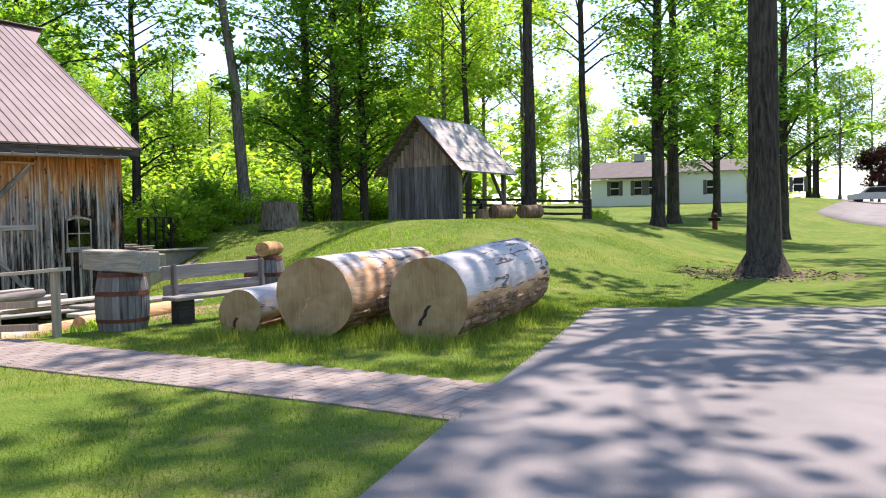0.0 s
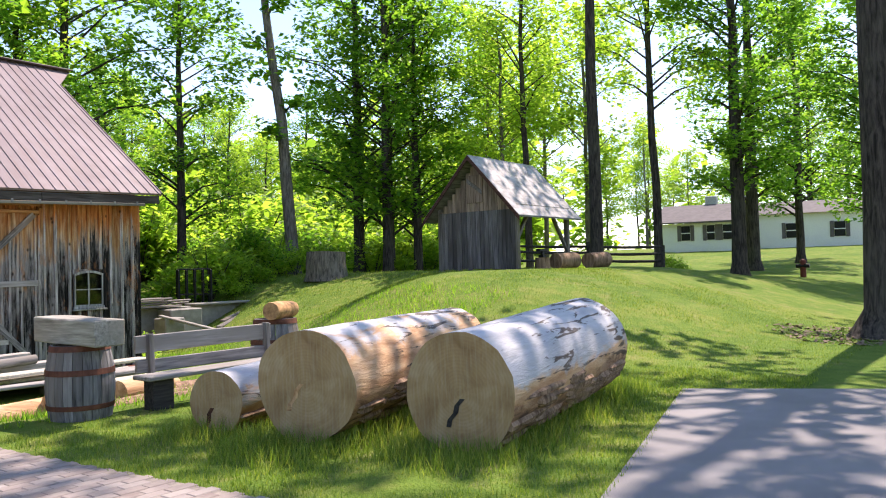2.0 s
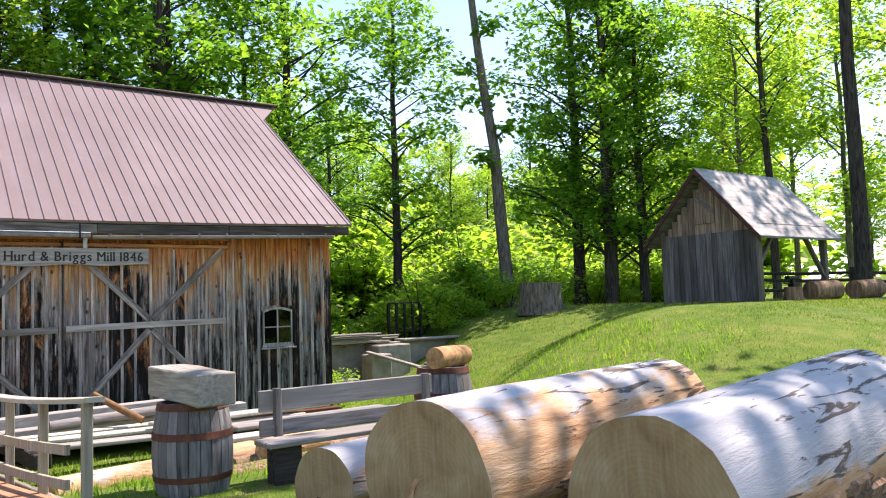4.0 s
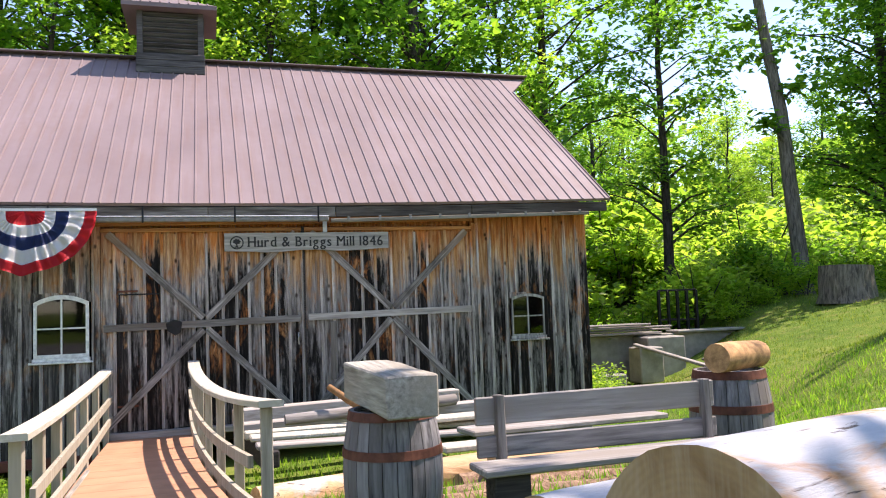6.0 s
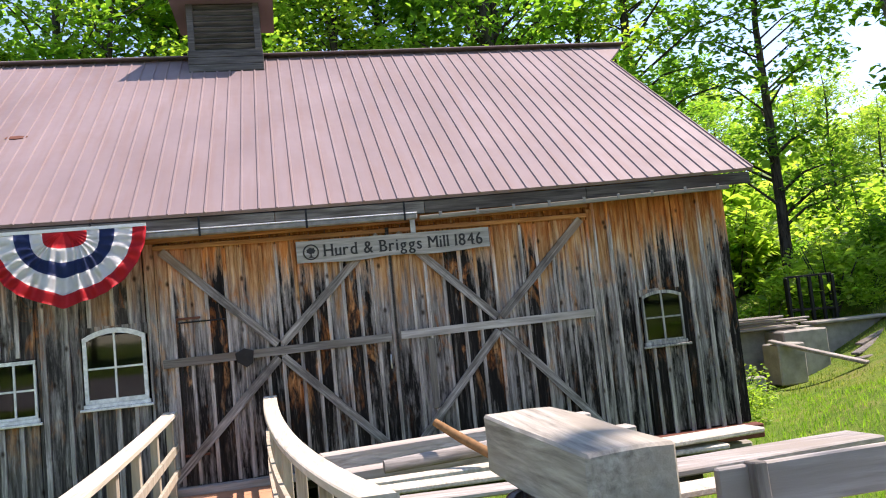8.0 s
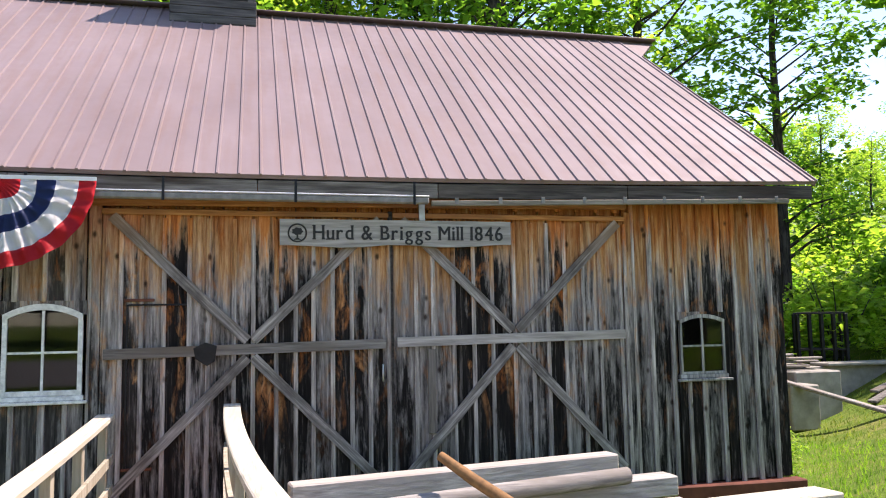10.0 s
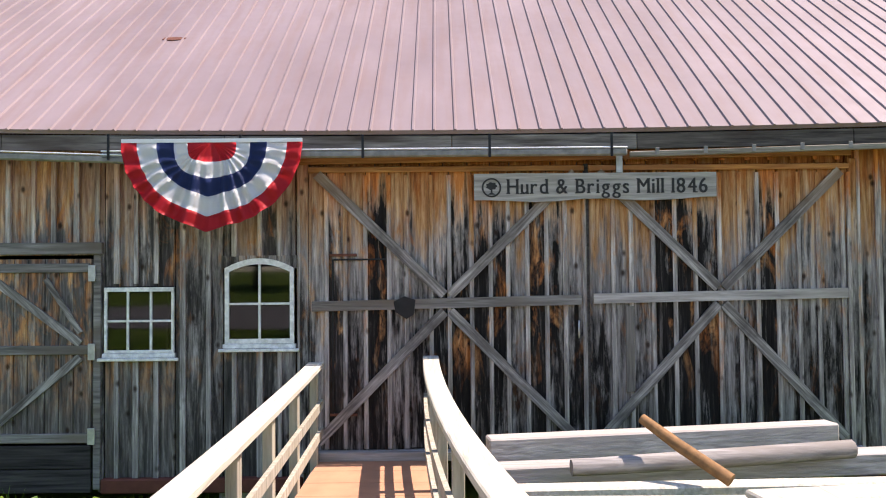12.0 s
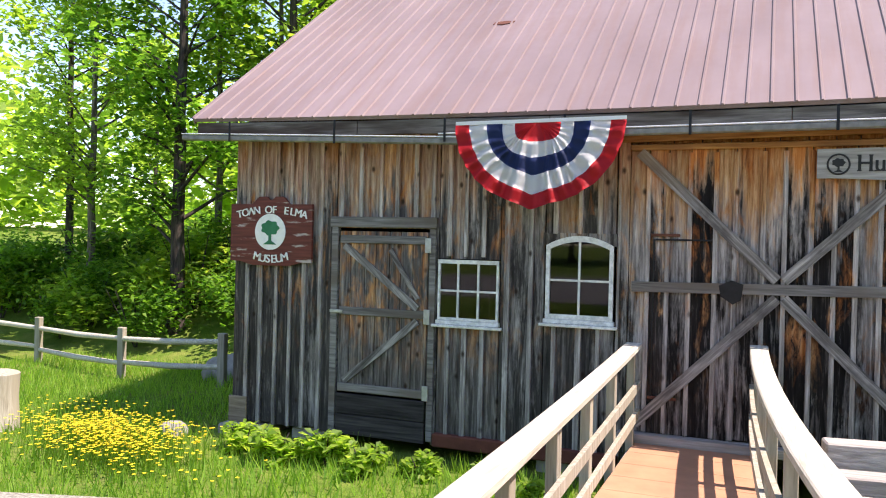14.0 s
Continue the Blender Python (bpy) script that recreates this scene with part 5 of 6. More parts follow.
    # tall sunlit thicket that fills the gaps between the trunks
    for _ in range(120):
        x, y = rnd.uniform(-8, 60), rnd.uniform(20, 44)
        if x > 26 and y < 10 + (x - 24) * 0.4:
            continue
        plant(bush, x, y, rnd.uniform(2.2, 4.2), rnd.uniform(0, 360))
    for _ in range(60):
        plant(bush, rnd.uniform(10, 44), rnd.uniform(11, 30), rnd.uniform(1.0, 2.8), rnd.uniform(0, 360))
    for i in range(30):
        plant(bush2 if i % 3 else bush, rnd.uniform(-27, -10.2), rnd.uniform(6.0, 10.5), rnd.uniform(0.7, 1.3), rnd.uniform(0, 360))
    for x, y, s in ((24.5, -1.5, 0.6), (26, -0.6, 0.8), (29, -3.0, 0.7), (23.5, 3.5, 0.8), (7.6, 4.0, 0.6), (6.6, 2.2, 0.45), (14.5, 8.5, 0.7), (16, 9.5, 0.8), (13.6, 10.5, 0.9)):
        plant(bush, x, y, s, x * 50)


def far_woods():
    rnd = random.Random(5)
    bm = bmesh.new()
    for k in range(430):
        a = math.radians(rnd.uniform(-30, 200))
        d = rnd.uniform(52, 125)
        x, y = d * math.cos(a), d * math.sin(a)
        if x > 0 and y < 0.34 * x and d < 96:
            continue
        h = rnd.uniform(7, 17)
        z = ground_z(x, y)
        for q in range(4):
            leaf_cloud(bm, Vector((x + rnd.uniform(-3, 3), y + rnd.uniform(-3, 3), z + h * (q + 0.6) / 4)), 3.4, 30, 0.75, rnd)
    single("far_woods", bm, M_LEAF_LIGHT, "distant sunlit green woods", "woods", kind="stuff")


build_trees()
far_woods()


# ---- brick path ----
def path_mid(y):
    return -1.90 + 0.40 * smooth((-7.4 - y) / 6.4)


def brick_path():
    left = [(path_mid(y) - 0.59, y) for y in (-7.0, -9.0, -11.0, -13.0, -14.2)]
    right = [(path_mid(y) + 0.59, y) for y in (-13.95, -13.0, -11.0, -9.0, -7.0)]
    bed = single("pavement", prism([(x, y, -0.2) for x, y in left + right], (0, 0, 0.214)), M_SAND, "worn brick garden path with sandy joints", "path", kind="structure")
    bed["base"] = (0, 0, 0)
    brick = finish(boxm(-0.109, 0.109, -0.053, 0.053, -0.03, 0.0, 0.006), M_BRICK)
    rnd = random.Random(2)
    row, y = 0, -7.12
    while y > -14.0:
        for k in range(5):
            x = path_mid(y) - 0.44 + 0.222 * k + (0.055 if row % 2 else -0.055)
            piece("brick", brick, bed, Matrix.Translation((x, y, 0.026 + rnd.uniform(-0.002, 0.002) - 0.006)) @ pose(0, 0, 0, rnd.uniform(-0.5, 0.5), rnd.uniform(-0.5, 0.5), rnd.uniform(-1.2, 1.2)))
        y -= 0.1165
        row += 1


# ---- signs and bunting ----
def words(text, size, depth):
    cu = bpy.data.curves.new("words", "FONT")
    cu.body, cu.size, cu.extrude, cu.align_x, cu.align_y = text, size, depth, "CENTER", "BOTTOM_BASELINE"
    ob = bpy.data.objects.new("words", cu)
    scene.collection.objects.link(ob)
    bpy.context.view_layer.update()
    me = bpy.data.meshes.new_from_object(ob.evaluated_get(bpy.context.evaluated_depsgraph_get()))
    bpy.data.objects.remove(ob)
    return me


SERIFS = {"H": "02", "M": "02", "B": "0", "r": "0", "d": "2", "i": "1", "l": "1", "u": "02", "1": "1", "4": "2"}


def bold_letter(ch, size, serif):
    """One thick letter at the origin, with slab serifs at the ends of its stems; gives the mesh and its width."""
    me = words(ch, size, 0.004)
    bm = bmesh.new()
    bm.from_mesh(me)
    r = bmesh.ops.duplicate(bm, geom=list(bm.verts) + list(bm.edges) + list(bm.faces))
    bmesh.ops.translate(bm, verts=[v for v in r["geom"] if isinstance(v, bmesh.types.BMVert)], vec=(size * 0.035, 0, -0.0008))
    x0, x1 = min(v.co.x for v in bm.verts), max(v.co.x for v in bm.verts)
    z0, z1 = min(v.co.y for v in bm.verts), max(v.co.y for v in bm.verts)
    if serif:
        t, h = size * 0.055, size * 0.05
        for k in SERIFS.get(ch, ""):
            cx = (x0 + t, (x0 + x1) / 2, x1 - t)[int(k)]
            box(bm, cx - t * 1.75, cx + t * 1.75, z0, z0 + h, -0.0045, 0.0035)
            if ch not in "ri14u":
                box(bm, cx - t * 1.75, cx + t * 1.4, z1 - h, z1, -0.0045, 0.0035)
    bm.to_mesh(me)
    bm.free()
    return me, x0, x1


def carved_line(text, size, mat, parent, xa, xb, y, z):
    """A line of separate bold letters spread from xa to xb."""
    made = [(ch, bold_letter(ch, size, True)) if ch != " " else (ch, None) for ch in text]
    gap = 0.028
    total = sum((m[2] - m[1] + gap) if m else 0.075 for _, m in made) - gap
    k, x = (xb - xa) / total, xa
    for ch, m in made:
        if m is None:
            x += 0.075 * k
            continue
        me, x0, x1 = m
        me.materials.clear()
        me.materials.append(mat)
        piece("letter", me, parent, upright(x - x0 * k, y, z, 0, k))
        x += (x1 - x0 + gap) * k


def lettering(text, size, mat, parent, m, name="lettering", bold=0.0):
    me = bold_letter(text, size, False)[0]
    me.materials.clear()
    me.materials.append(mat)
    return piece(name, me, parent, m)


def upright(x, y, z, turn=0.0, sx=1.0):
    return Matrix.Translation((x, y, z)) @ pose(0, 0, 0, 90, 0, 0) @ pose(0, 0, 0, 0, 0, turn) @ Matrix.Diagonal((sx, 1, 1, 1))


def ring(cx, y, cz, r, thick, n=36):
    return tube(bmesh.new(), [(cx + r * math.cos(2 * math.pi * i / n), y, cz + r * math.sin(2 * math.pi * i / n)) for i in range(n + 1)], [thick] * (n + 1), 6, False)


def tree_shape(cx, y, cz, s, depth):
    """A flat painted tree: a scalloped crown, a trunk and roots."""
    out = []
    for i in range(40):
        a = 2 * math.pi * i / 40
        r = s * (0.52 + 0.05 * math.cos(7 * a))
        out.append((cx + r * 1.12 * math.cos(a), y, cz + s * 0.22 + r * 0.78 * math.sin(a)))
    bm = prism(out, (0, depth, 0))
    prism([(cx - 0.09 * s, y - 0.001, cz), (cx - 0.1 * s, y - 0.001, cz - 0.5 * s), (cx - 0.45 * s, y - 0.001, cz - 0.72 * s), (cx + 0.45 * s, y - 0.001, cz - 0.72 * s), (cx + 0.1 * s, y - 0.001, cz - 0.5 * s), (cx + 0.09 * s, y - 0.001, cz)], (0, depth, 0), bm)
    return bm


def mill_sign():
    th = Thing("mill_sign", (0.31, -0.15, 2.46), "long grey wooden sign with carved dark lettering", "sign")
    rnd = random.Random(6)
    xs = [-1.01 + 2.65 * i / 20 for i in range(21)]
    out = [(x, -0.15, 2.752 - 0.006 * rnd.random()) for x in xs] + [(x, -0.15, 2.462 + 0.02 * (x + 1) / 2.6 - 0.02 + 0.014 * math.sin(x * 5) + 0.006 * rnd.random()) for x in reversed(xs)]
    part("board", prism(out, (0, 0.035, 0)), M_SIGNGREY, th)
    part("hanger", boxm(0.55, 0.62, -0.135, -0.115, 2.75, 2.95, 0.003), M_GALV, th)
    carved_line("Hurd & Briggs Mill 1846", 0.235, M_INK, th, -0.65, 1.54, -0.153, 2.525)
    part("emblem_ring", ring(-0.82, -0.152, 2.595, 0.097, 0.009), M_INK, th)
    part("emblem_tree", tree_shape(-0.82, -0.154, 2.59, 0.10, 0.004), M_INK, th)


def museum_sign():
    th = Thing("museum_sign", (-7.45, -0.08, 1.42), "red-brown scrolled wooden sign with white lettering", "sign")
    x0, x1, z0, z1 = -8.07, -6.82, 1.44, 2.24
    w = x1 - x0
    out = []
    n = 36
    for i in range(n + 1):
        u = i / n
        d = abs(u - 0.5)
        out.append((x0 + w * u, -0.08, z1 - 0.05 + (0.10 * smooth((0.24 - d) / 0.1) - 0.05 * smooth((0.06 - d) / 0.05) if d < 0.3 else 0.0)))
    for i in range(n + 1):
        u = 1 - i / n
        d = abs(u - 0.5)
        out.append((x0 + w * u, -0.08, z0 - 0.05 * smooth((0.4 - d) / 0.2)))
    part("board", prism(out, (0, 0.04, 0)), M_SIGNWORN, th)
    cx, cz = -7.445, 1.83
    bm = bmesh.new()
    prism([(cx + 0.235 * math.cos(2 * math.pi * i / 36), -0.088, cz + 0.235 * math.sin(2 * math.pi * i / 36)) for i in range(36)], (0, 0.006, 0), bm)
    part("disc", bm, M_WHITE, th, "round white painted disc")
    part("painted_tree", tree_shape(cx, -0.092, cz, 0.23, 0.004), M_GREEN, th, "green painted tree")
    for text, zc, size, arch in (("TOWN OF ELMA", 2.09, 0.14, 0.06), ("MUSEUM", 1.54, 0.15, -0.03)):
        span = 0.089 * (len(text) - 1)
        for i, ch in enumerate(text):
            if ch == " ":
                continue
            u = i / (len(text) - 1) * 2 - 1
            lettering(ch, size, M_WHITE, th, upright(cx + 0.015 + u * span / 2, -0.089, zc + arch * (1 - u * u) - 0.03 - 0.35 * size, -math.degrees(2 * arch * u / span * 2) * 0.9, 1.05), "letter")


def cloth(name, c):
    s = Mat(name, 0.55, spec=0.35)
    s.color(s.mix(s.grey(s.noise(s.where((30, 30, 30)), 1, 3), 0.3, 0.7, 0, 0.12), c, tuple(v * 0.6 for v in c)))
    tr = s.t.nodes.new("ShaderNodeBsdfTranslucent")
    tr.inputs[0].default_value = (*c, 1)
    mx = s.t.nodes.new("ShaderNodeMixShader")
    mx.inputs[0].default_value = 0.25
    s.link(s.b.outputs[0], mx.inputs[1])
    s.link(tr.outputs[0], mx.inputs[2])
    s.link(mx.outputs[0], s.t.nodes["Material Output"].inputs["Surface"])
    return s.m


def bunting():
    cols = (cloth("red_cloth", (0.62, 0.025, 0.035)), cloth("white_cloth", (0.82, 0.82, 0.82)), cloth("blue_cloth", (0.025, 0.045, 0.15)))
    cx, zt, W, H, y0 = -3.79, 3.075, 0.955, 0.90, -0.42
    th = Thing("bunting", (cx, y0, zt - H), "red, white and blue pleated fan bunting under the eave", "bunting")
    bands = ((0.0, 0.27, 0), (0.27, 0.42, 1), (0.42, 0.61, 2), (0.61, 0.83, 1), (0.83, 1.0, 0))
    n = 96

    def at(r, a):
        square = 1 - 0.55 * smooth((0.75 - r) / 0.6)
        ca = math.cos(a)
        x = math.copysign(abs(ca) ** square, ca) * W * r
        z = -abs(math.sin(a)) ** square * H * r * (1 - 0.28 * smooth((0.5 - r) / 0.4)) * (1.0 + 0.06 * math.exp(-((a - 1.62) / 0.12) ** 2))
        drop = abs(math.sin(a))
        pleat = 0.035 * r * math.sin(a * 26 + 1.5 * math.sin(a * 5)) + 0.02 * math.sin(x * 17 + 2 * r)
        return Vector((cx + x, y0 + pleat * (0.25 + 0.75 * drop) - 0.05 * r * drop, zt + z))

    for r0, r1, ci in bands:
        bm = bmesh.new()
        steps = 4
        grid = [[bm.verts.new(at(max(r0 + (r1 - r0) * j / steps, 0.004), math.pi * i / n)) for j in range(steps + 1)] for i in range(n + 1)]
        for i in range(n):
            for j in range(steps):
                bm.faces.new((grid[i][j], grid[i][j + 1], grid[i + 1][j + 1], grid[i + 1][j])).smooth = True
        bmesh.ops.solidify(bm, geom=bm.faces, thickness=0.002)
        part("cloth_band", bm, cols[ci], th, ("red", "white", "blue")[ci] + " cloth band")
    part("header_tape", boxm(cx - W, cx + W, y0 - 0.006, y0 + 0.008, zt - 0.005, zt + 0.035), cols[1], th)


M_SIGNWORN = Mat("worn_red_sign", 0.6)
M_SIGNWORN.color(M_SIGNWORN.mix(M_SIGNWORN.grey(M_SIGNWORN.noise(M_SIGNWORN.where((3, 3, 16)), 1, 5), 0.60, 0.66), M_SIGNWORN.ramp(M_SIGNWORN.noise(M_SIGNWORN.where((2, 2, 30)), 1, 4), [(0.3, (0.085, 0.018, 0.012)), (0.7, (0.17, 0.04, 0.026))]), (0.42, 0.34, 0.30)))
M_SIGNWORN = M_SIGNWORN.m
mill_sign()
museum_sign()
bunting()


# ---- old foundation with lumber, beyond the mill ----
def foundation():
    th = Thing("concrete_foundation", (10.5, 6.5, -0.6), "old grey concrete foundation walls in grass", "foundation")
    part("rear_wall", boxm(6.0, 15.2, 7.3, 7.6, -0.9, 0.42, 0.02), M_CONCRETE, th)
    part("side_wall", boxm(14.4, 15.2, 5.6, 7.3, -0.6, 0.44, 0.03), M_CONCRETE, th)
    part("pier", boxm(9.75, 10.45, 5.75, 6.4, -0.8, 0.15, 0.03), M_CONCRETE, th)
    part("pier", boxm(10.4, 11.6, 6.45, 7.25, -0.8, 0.38, 0.03), M_CONCRETE, th)
    part("cap_slab", boxm(11.8, 15.4, 7.1, 7.75, 0.425, 0.50, 0.02), M_CONCRETE, th)
    part("footing", boxm(6.2, 9.0, 5.2, 5.5, -0.8, -0.45, 0.03), M_CONCRETE, th)
    rnd = random.Random(9)
    for i in range(15):
        lay = i // 4
        x, y, z = 7.9 + rnd.uniform(0, 0.5), 7.0 + (i % 4) * 0.22, 0.47 + lay * 0.085
        loose_timber((x, y, z), (x + rnd.uniform(2.6, 3.6), y + rnd.uniform(-0.12, 0.12), z + rnd.uniform(-0.015, 0.015)), 0.19, 0.05, M_GREYWOOD, "stacked weathered grey lumber plank", "plank")
    loose_timber((9.75, 6.05, 0.23), (10.75, 4.15, -0.30), 0.2, 0.07, M_GREYWOOD, "grey plank leaning on a concrete pier", "plank")
    for a, b in (((11.6, 5.6, -0.25), (13.9, 6.6, 0.25)), ((11.9, 5.2, -0.25), (14.2, 6.0, 0.12)), ((11.2, 5.0, -0.3), (14.0, 5.1, -0.1)), ((12.2, 6.2, -0.1), (14.3, 6.9, 0.36))):
        loose_timber(a, b, 0.2, 0.06, M_BRACE, "broken dark board in the ruin", "plank")
    rack = Thing("iron_rack", (12.4, 8.1, 0.55), "black iron railing frame standing above the foundation", "railing")
    a, b = Vector((12.0, 8.35, 0)), Vector((12.95, 7.8, 0))
    for z in (1.68, 0.78):
        part("bar", beam((a.x, a.y, z), (b.x, b.y, z), 0.06, 0.05, 0.004), M_GLASS_BLACK, rack)
        part("bar", beam((a.x + 0.35, a.y + 0.6, z), (b.x + 0.35, b.y + 0.6, z), 0.06, 0.05, 0.004), M_GLASS_BLACK, rack)
    for i in range(5):
        p = a.lerp(b, i / 4)
        part("upright", boxm(p.x - 0.04, p.x + 0.04, p.y - 0.04, p.y + 0.04, ground_z(p.x, p.y) - 0.1, 1.66, 0.004), M_GLASS_BLACK, rack)
    for i in range(2):
        p = a.lerp(b, i) + Vector((0.35, 0.6, 0))
        part("upright", boxm(p.x - 0.03, p.x + 0.03, p.y - 0.03, p.y + 0.03, ground_z(p.x, p.y) - 0.1, 1.66, 0.004), M_GLASS_BLACK, rack)


foundation()


def stump(at, r, h, mat, label, seed):
    x, y = at
    z = ground_z(x, y)
    bm = tube(bmesh.new(), [(x, y, z - 0.1), (x, y, z + 0.15), (x, y, z + h * 0.6), (x + 0.02, y, z + h)], [r * 1.12, r * 1.02, r * 0.97, r * 0.95], 22, True, 0.1, seed)
    return single("stump", bm, mat, label, "stump", at=(x, y, z))


stump((16.9, 6.0), 0.78, 1.0, M_BARK_PALE, "broad old grey tree stump", 2)
stump((-10.8, -1.35), 0.28, 0.75, M_POST, "short pale sawn stump in grass", 4)


# ---- fences ----
def rail_fence(posts, h, rails, mat_post, mat_rail, label, seed):
    rnd = random.Random(seed)
    th = Thing("rail_fence", (*posts[0], ground_z(*posts[0])), label, "fence")
    tops = []
    for x, y in posts:
        z = ground_z(x, y)
        part("post", boxm(x - 0.075, x + 0.075, y - 0.06, y + 0.06, z - 0.2, z + h + rnd.uniform(-0.04, 0.08), 0.012), mat_post, th)
        tops.append(z)
    for (p, za), (q, zb) in zip(zip(posts, tops), zip(posts[1:], tops[1:])):
        for r in rails:
            a, b = Vector((*p, za + r + rnd.uniform(-0.05, 0.03))), Vector((*q, zb + r + rnd.uniform(-0.05, 0.03)))
            part("rail", tube(bmesh.new(), [a, (a + b) / 2 + Vector((0, 0, -0.03)), b], [0.05, 0.06, 0.05], 7, True, 0.12, seed), mat_rail, th)


rail_fence([(-10.35, 2.75), (-13.4, 3.5), (-16.5, 4.2), (-19.8, 5.0)], 0.98, (0.36, 0.8), M_POST, M_RAIL, "split-rail fence of pale weathered wood", 1)
rail_fence([(21.6, 0.4), (23.4, -1.8), (24.9, -4.2)], 1.1, (0.45, 0.75, 1.0), M_DARK_SHADE_WOOD, M_DARK_SHADE_WOOD, "dark wooden rail fence behind the shed", 2)


# ---- far building, hydrant, car ----
M_FARROOF = plain("grey_brown_roof_felt", (0.13, 0.113, 0.105), 0.9, 0, 0.2, 2)


def far_building():
    a, b = Vector((62.9, 10.9, 0)), Vector((66.6, -6.5, 0))
    d = (b - a).normalized()
    n = Vector((d.y, -d.x, 0))
    if n.dot(Vector((-1, 0, 0))) < 0:
        n = -n
    L, z0 = (b - a).length - 3.4, 2.6
    m = Matrix((d, -n, (0, 0, 1))).transposed().to_4x4()
    m.translation = (a.x + d.x * 1.9, a.y + d.y * 1.9, z0)
    th = Thing("white_building", (a.x, a.y, z0), "long low white building with grey roof", "house")
    th.ob.matrix_basis = m
    part("wall", boxm(0, L, 0, 9, -0.9, 2.6), M_WHITE, th, local=True)
    part("wall", boxm(-1.5, 4.6, -3.2, -0.004, -0.9, 2.0), M_WHITE, th, local=True)
    part("roof", prism([(-0.4, -0.5, 2.6), (-0.4, 9.5, 2.6), (-0.4, 4.5, 3.9)], (L + 0.8, 0, 0)), M_FARROOF, th, local=True)
    part("roof", prism([(-2.0, -3.7, 2.01), (5.0, -3.7, 2.01), (5.0, 2, 3.75), (-2.0, 2, 3.75)], (0, 0, 0.12)), M_FARROOF, th, local=True)
    part("roof_unit", boxm(1.6, 2.6, 2.0, 3.0, 3.7, 4.6, 0.03), M_GALV, th, local=True)
    for x, y, w in ((0.6, -3.2, 0.7), (2.6, -3.2, 0.6), (3.9, -3.2, 0.7), (8.6, 0, 0.8), (12.2, 0, 0.8), (15.6, 0, 0.8)):
        win = part("window", boxm(x - w / 2, x + w / 2, y - 0.06, y - 0.02, 0.6, 1.8), M_GLASS_BLACK, th, local=True)
        part("frame", boxm(x - w / 2 - 0.02, x + w / 2 + 0.02, y - 0.09, y - 0.064, 1.16, 1.24), M_WHITE, win, local=True)
        for s in (-1, 1):
            part("shutter", boxm(x + s * (w / 2 + 0.18) - 0.15, x + s * (w / 2 + 0.18) + 0.15, y - 0.05, y - 0.004, 0.55, 1.85, 0.01), M_FARROOF, win, local=True)


far_building()


def hydrant():
    x, y = 33.0, -7.4
    z = ground_z(x, y)
    th = Thing("fire_hydrant", (x, y, z), "dark red fire hydrant in the lawn", "hydrant")
    part("barrel", tube(bmesh.new(), [(x, y, z), (x, y, z + 0.6), (x, y, z + 0.72), (x, y, z + 0.8)], [0.13, 0.13, 0.15, 0.04], 12), M_SIGNRED, th)
    part("outlet", tube(bmesh.new(), [(x - 0.05, y - 0.28, z + 0.5), (x - 0.05, y + 0.28, z + 0.5)], [0.09, 0.09], 10), M_GLASS_BLACK, th)


hydrant()


def car(x, y, z, turn):
    th = Thing("car", (0, 0, 0), "silver parked car on the distant lot", "car")
    prof = [(-2.1, 0.35), (2.1, 0.35), (2.15, 0.75), (1.2, 0.9), (0.6, 1.42), (-1.1, 1.45), (-1.8, 0.95), (-2.15, 0.85)]
    part("body", prism([(px, -0.85, pz) for px, pz in prof], (0, 1.7, 0)), M_GALV, th)
    part("side_glass", prism([(0.95, -0.856, 0.93), (0.5, -0.856, 1.36), (-1.0, -0.856, 1.38), (-1.5, -0.856, 0.95)], (0, 1.712, 0)), M_GLASS_BLACK, th)
    for wx in (-1.3, 1.3):
        for wy in (-0.8, 0.66):
            part("wheel", tube(bmesh.new(), [(wx, wy, 0.33), (wx, wy + 0.16, 0.33)], [0.33, 0.33], 16), M_GLASS_BLACK, th)
    th.ob.matrix_basis = pose(x, y, z, 0, 0, turn)


car(72.0, -11.6, ground_z(72.0, -11.6) + 0.06, 100)


# ---- mulch under the large tree ----
def mulch():
    bm = bmesh.new()
    rnd = random.Random(3)
    for _ in range(900):
        a, r = rnd.uniform(0, 6.28), 1.9 * rnd.random() ** 0.6
        x, y = 12.2 + math.cos(a) * r, -13.5 + math.sin(a) * r * 1.1
        m = Matrix.Translation((x, y, ground_z(x, y) + 0.02)) @ pose(0, 0, 0, rnd.uniform(-25, 25), rnd.uniform(-25, 25), rnd.uniform(0, 360))
        s = rnd.uniform(0.02, 0.07)
        quad(bm, m @ Vector((-s, -s * 0.35, 0)), m @ Vector((s, -s * 0.35, 0)), m @ Vector((s, s * 0.35, 0.01)), m @ Vector((-s, s * 0.35, 0.01)))
    single("mulch", bm, plain("bark_mulch", (0.2, 0.14, 0.1), 0.95, 0, 0.5, 20), "brown bark mulch round the large tree", "mulch", kind="stuff")


mulch()


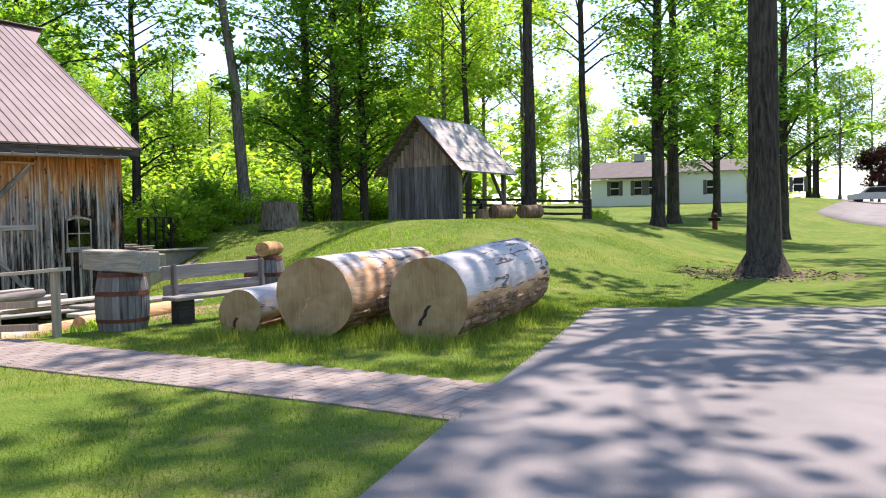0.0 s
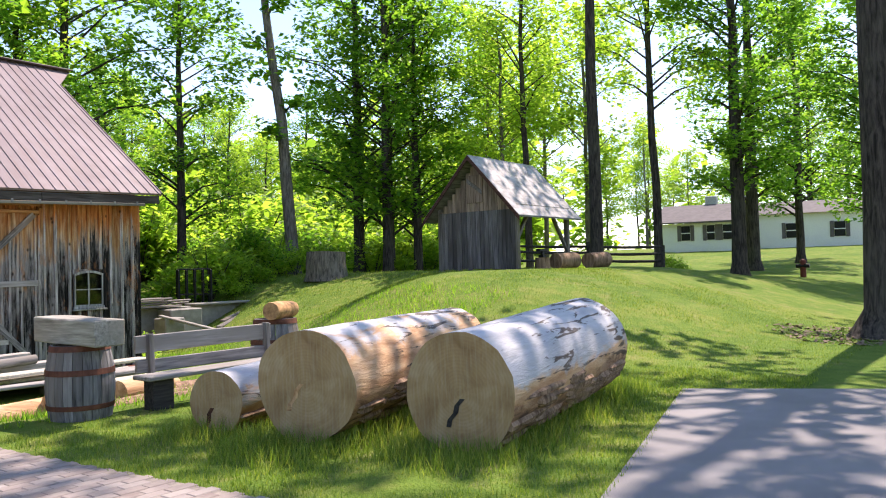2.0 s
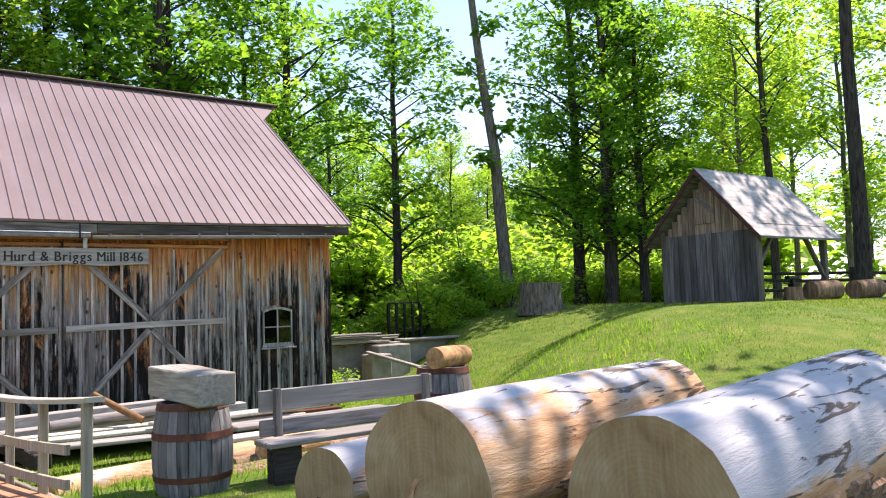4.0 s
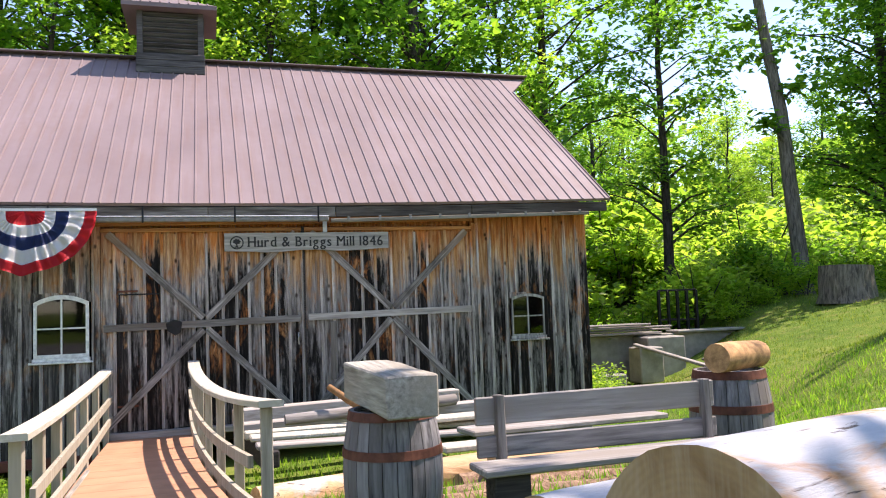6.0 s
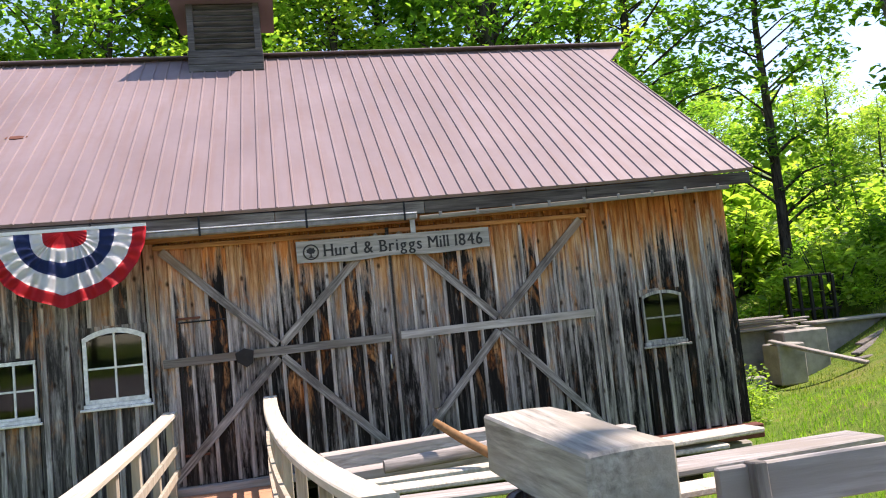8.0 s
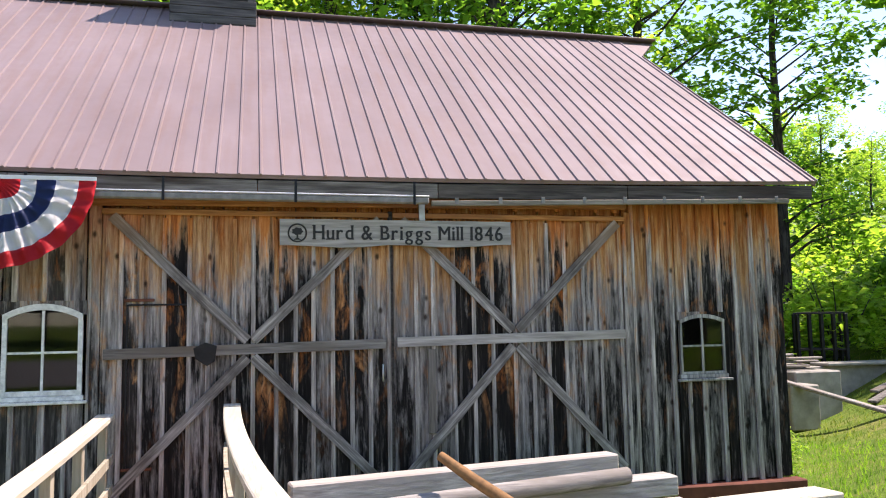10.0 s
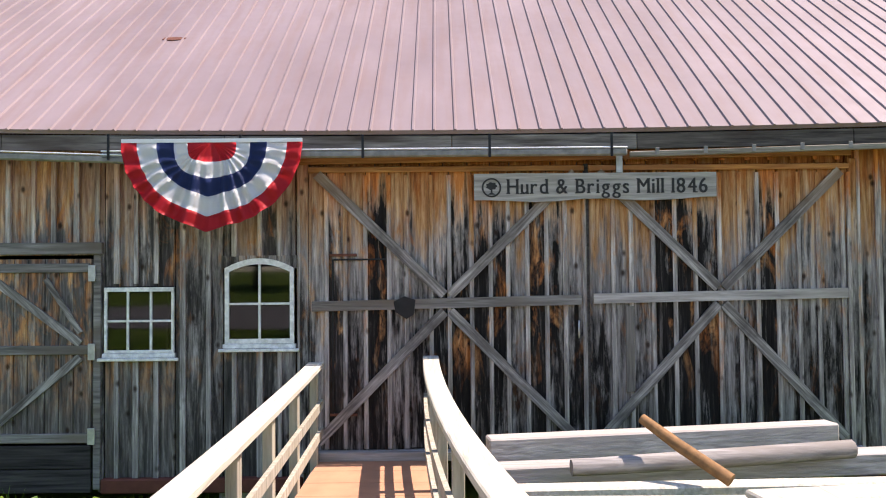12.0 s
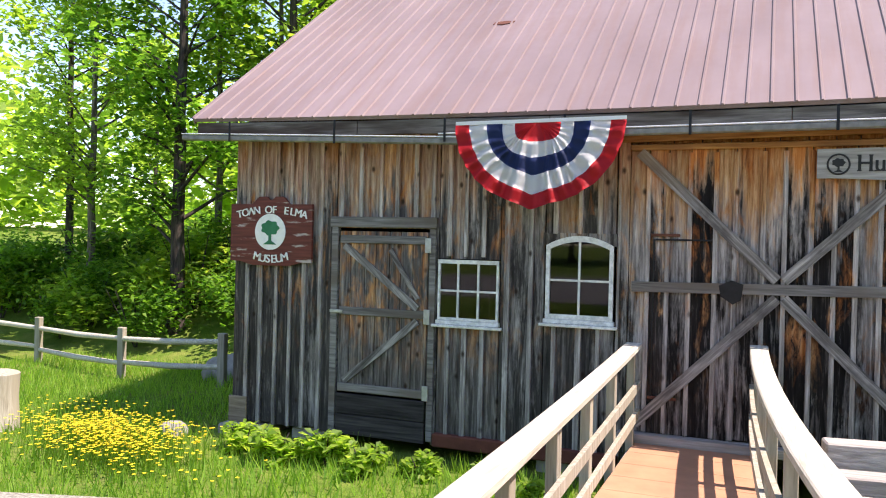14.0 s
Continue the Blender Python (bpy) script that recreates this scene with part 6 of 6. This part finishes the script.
# ---- low plants by the mill ----
def low_plants():
    shrub = make_bush("leafy_shrub", 0.36, 380, 0.07, M_LEAF_LIGHT, 11, "low leafy green shrub by the wall")
    for x, y, s, t in ((-7.3, -0.75, 0.9, 0), (-6.7, -1.0, 1.0, 60), (-6.1, -0.8, 1.05, 120), (-5.5, -1.0, 0.9, 200), (-4.9, -0.8, 0.75, 260), (-4.2, -0.7, 0.6, 300), (-3.5, -1.2, 0.7, 30), (-0.7, -3.9, 0.7, 75), (-0.3, -4.9, 0.6, 140), (0.4, -6.2, 0.45, 10), (1.4, -4.2, 0.5, 220)):
        plant(shrub, x, y, s, t)
    rnd = random.Random(14)
    th = Thing("wild_flowers", (-8.3, -2.0, -0.7), "yellow wild flowers in tall grass", "flowers", kind="stuff")
    stems, heads = bmesh.new(), bmesh.new()
    for _ in range(1300):
        x = rnd.gauss(-8.5, 0.7)
        y = -1.75 + rnd.gauss(0, 0.38) - 0.25 * (x + 8.4)
        z = ground_z(x, y)
        h = rnd.uniform(0.18, 0.42)
        quad(stems, (x - 0.003, y, z), (x + 0.003, y, z), (x + 0.012, y + 0.01, z + h), (x + 0.006, y + 0.01, z + h))
        c = Vector((x + 0.01, y + 0.01, z + h))
        for k in range(5):
            a = 1.257 * k + rnd.random()
            u = Vector((math.cos(a), math.sin(a), 0.25)) * 0.023
            v = Vector((-math.sin(a), math.cos(a), 0)) * 0.011
            quad(heads, c, c + u * 0.6 - v, c + u, c + u * 0.6 + v)
    part("stems", stems, M_LEAF_LIGHT, th)
    part("petals", heads, plain("yellow_petals", (0.75, 0.55, 0.02), 0.6, 0, 0.1), th)


low_plants()


def boulder(x, y, r, seed, label):
    bm = bmesh.new()
    bmesh.ops.create_icosphere(bm, subdivisions=3, radius=r)
    for v in bm.verts:
        v.co *= 1 + 0.25 * noise.noise(v.co * 2 / r * 0.6 + Vector((seed, 0, 0)))
        v.co.z *= 0.6
    bm.transform(Matrix.Translation((x, y, ground_z(x, y) + r * 0.25)))
    single("boulder", bm, M_CONCRETE, label, "rock", at=(x, y, ground_z(x, y)), smooth_faces=True)


boulder(-11.0, 3.9, 0.55, 3, "grey boulder behind the rail fence")
boulder(-8.6, -0.5, 0.2, 5, "small pale rock by the mill corner")


# ---- grass blades ----
def in_drive(x, y):
    return y < -12.43 + 0.2505 * (x - 4.62) - 0.05 if x < 4.62 else y < -12.43 - 2.15 * (x - 4.62) + 0.1


def blades(name, x0, x1, y0, y1, count, height, width, label, seed, keep=None, tall=None, mat=None):
    r = np.random.RandomState(seed)
    verts, faces = [], []
    for _ in range(count):
        x, y = r.uniform(x0, x1), r.uniform(y0, y1)
        if in_drive(x, y) or (-14.1 < y < -7.0 and abs(x - path_mid(y)) < 0.56):
            continue
        if -7.2 < y < 0 and -2.8 < x < -0.9 + 0.08 * y:
            continue
        if keep and not keep(x, y):
            continue
        z = ground_z(x, y)
        h = height * r.uniform(0.5, 1.3) * (0.6 + 0.8 * (0.5 + 0.5 * noise.noise((x * 1.3, y * 1.3, 5))))
        if tall:
            h *= tall(x, y)
        a = r.uniform(0, 6.283)
        b = r.uniform(0, 6.283)
        w = width * r.uniform(0.7, 1.3)
        bend = h * r.uniform(0.15, 0.7)
        cx, cy = math.cos(a) * w, math.sin(a) * w
        i = len(verts)
        verts += [(x - cx, y - cy, z - 0.01), (x + cx, y + cy, z - 0.01), (x + math.cos(b) * bend, y + math.sin(b) * bend, z + h)]
        faces.append((i, i + 1, i + 2))
    me = bpy.data.meshes.new(name)
    me.from_pydata(verts, [], faces)
    me.materials.append(mat or M_BLADE)
    tagged(new(name, me), label, "grass", kind="stuff")


def near_logs(x, y):
    best = 9.0
    for (a, b), r in ((LOG1, 0.5), (LOG2, 0.49), (LOG3, 0.3)):
        u = max(-0.05, min(1.05, (x - a[0]) / (b[0] - a[0])))
        best = min(best, math.hypot(x - a[0] - u * (b[0] - a[0]), y - a[1] - u * (b[1] - a[1])) - r)
    return 1.0 + 2.8 * smooth((0.35 - best) / 0.4)


M_BLADE = leaf_mat("grass_blades", (0.05, 0.11, 0.014), (0.145, 0.225, 0.032), (0.31, 0.325, 0.083), 0.44)
M_MEADOW = leaf_mat("meadow_grass", (0.07, 0.17, 0.02), (0.16, 0.31, 0.03), (0.29, 0.42, 0.06), 0.5)
blades("grass", -1.2, 6.2, -13.6, -7.9, 60000, 0.045, 0.0045, "short green grass round the logs", 1, tall=near_logs)
blades("grass", -9.0, -1.4, -15.6, -7.2, 60000, 0.036, 0.0045, "short sunlit lawn grass by the path", 2)
blades("grass", 4.0, 16.0, -13.5, -3.0, 40000, 0.032, 0.007, "grass covering the mound", 3)
blades("grass", -17.0, -2.9, -6.4, 5.5, 42000, 0.19, 0.010, "tall meadow grass beside the mill", 4, mat=M_MEADOW, keep=lambda x, y: not (x > -8.4 and y > -0.35) and not (y < -3.75 + 0.35 * min(0.0, x + 6.3)))
blades("grass", -0.9, 9.0, -7.6, 5.0, 24000, 0.10, 0.009, "rough grass in the hollow", 5, mat=M_MEADOW, keep=lambda x, y: not (x < 5.6 and y > -0.3))
blades("grass", 9.0, 24.0, -3.0, 10.0, 15000, 0.075, 0.011, "long grass on the slope", 6, keep=lambda x, y: not (14.2 < x < 17.5 and -4.3 < y < -1.4))
brick_path()
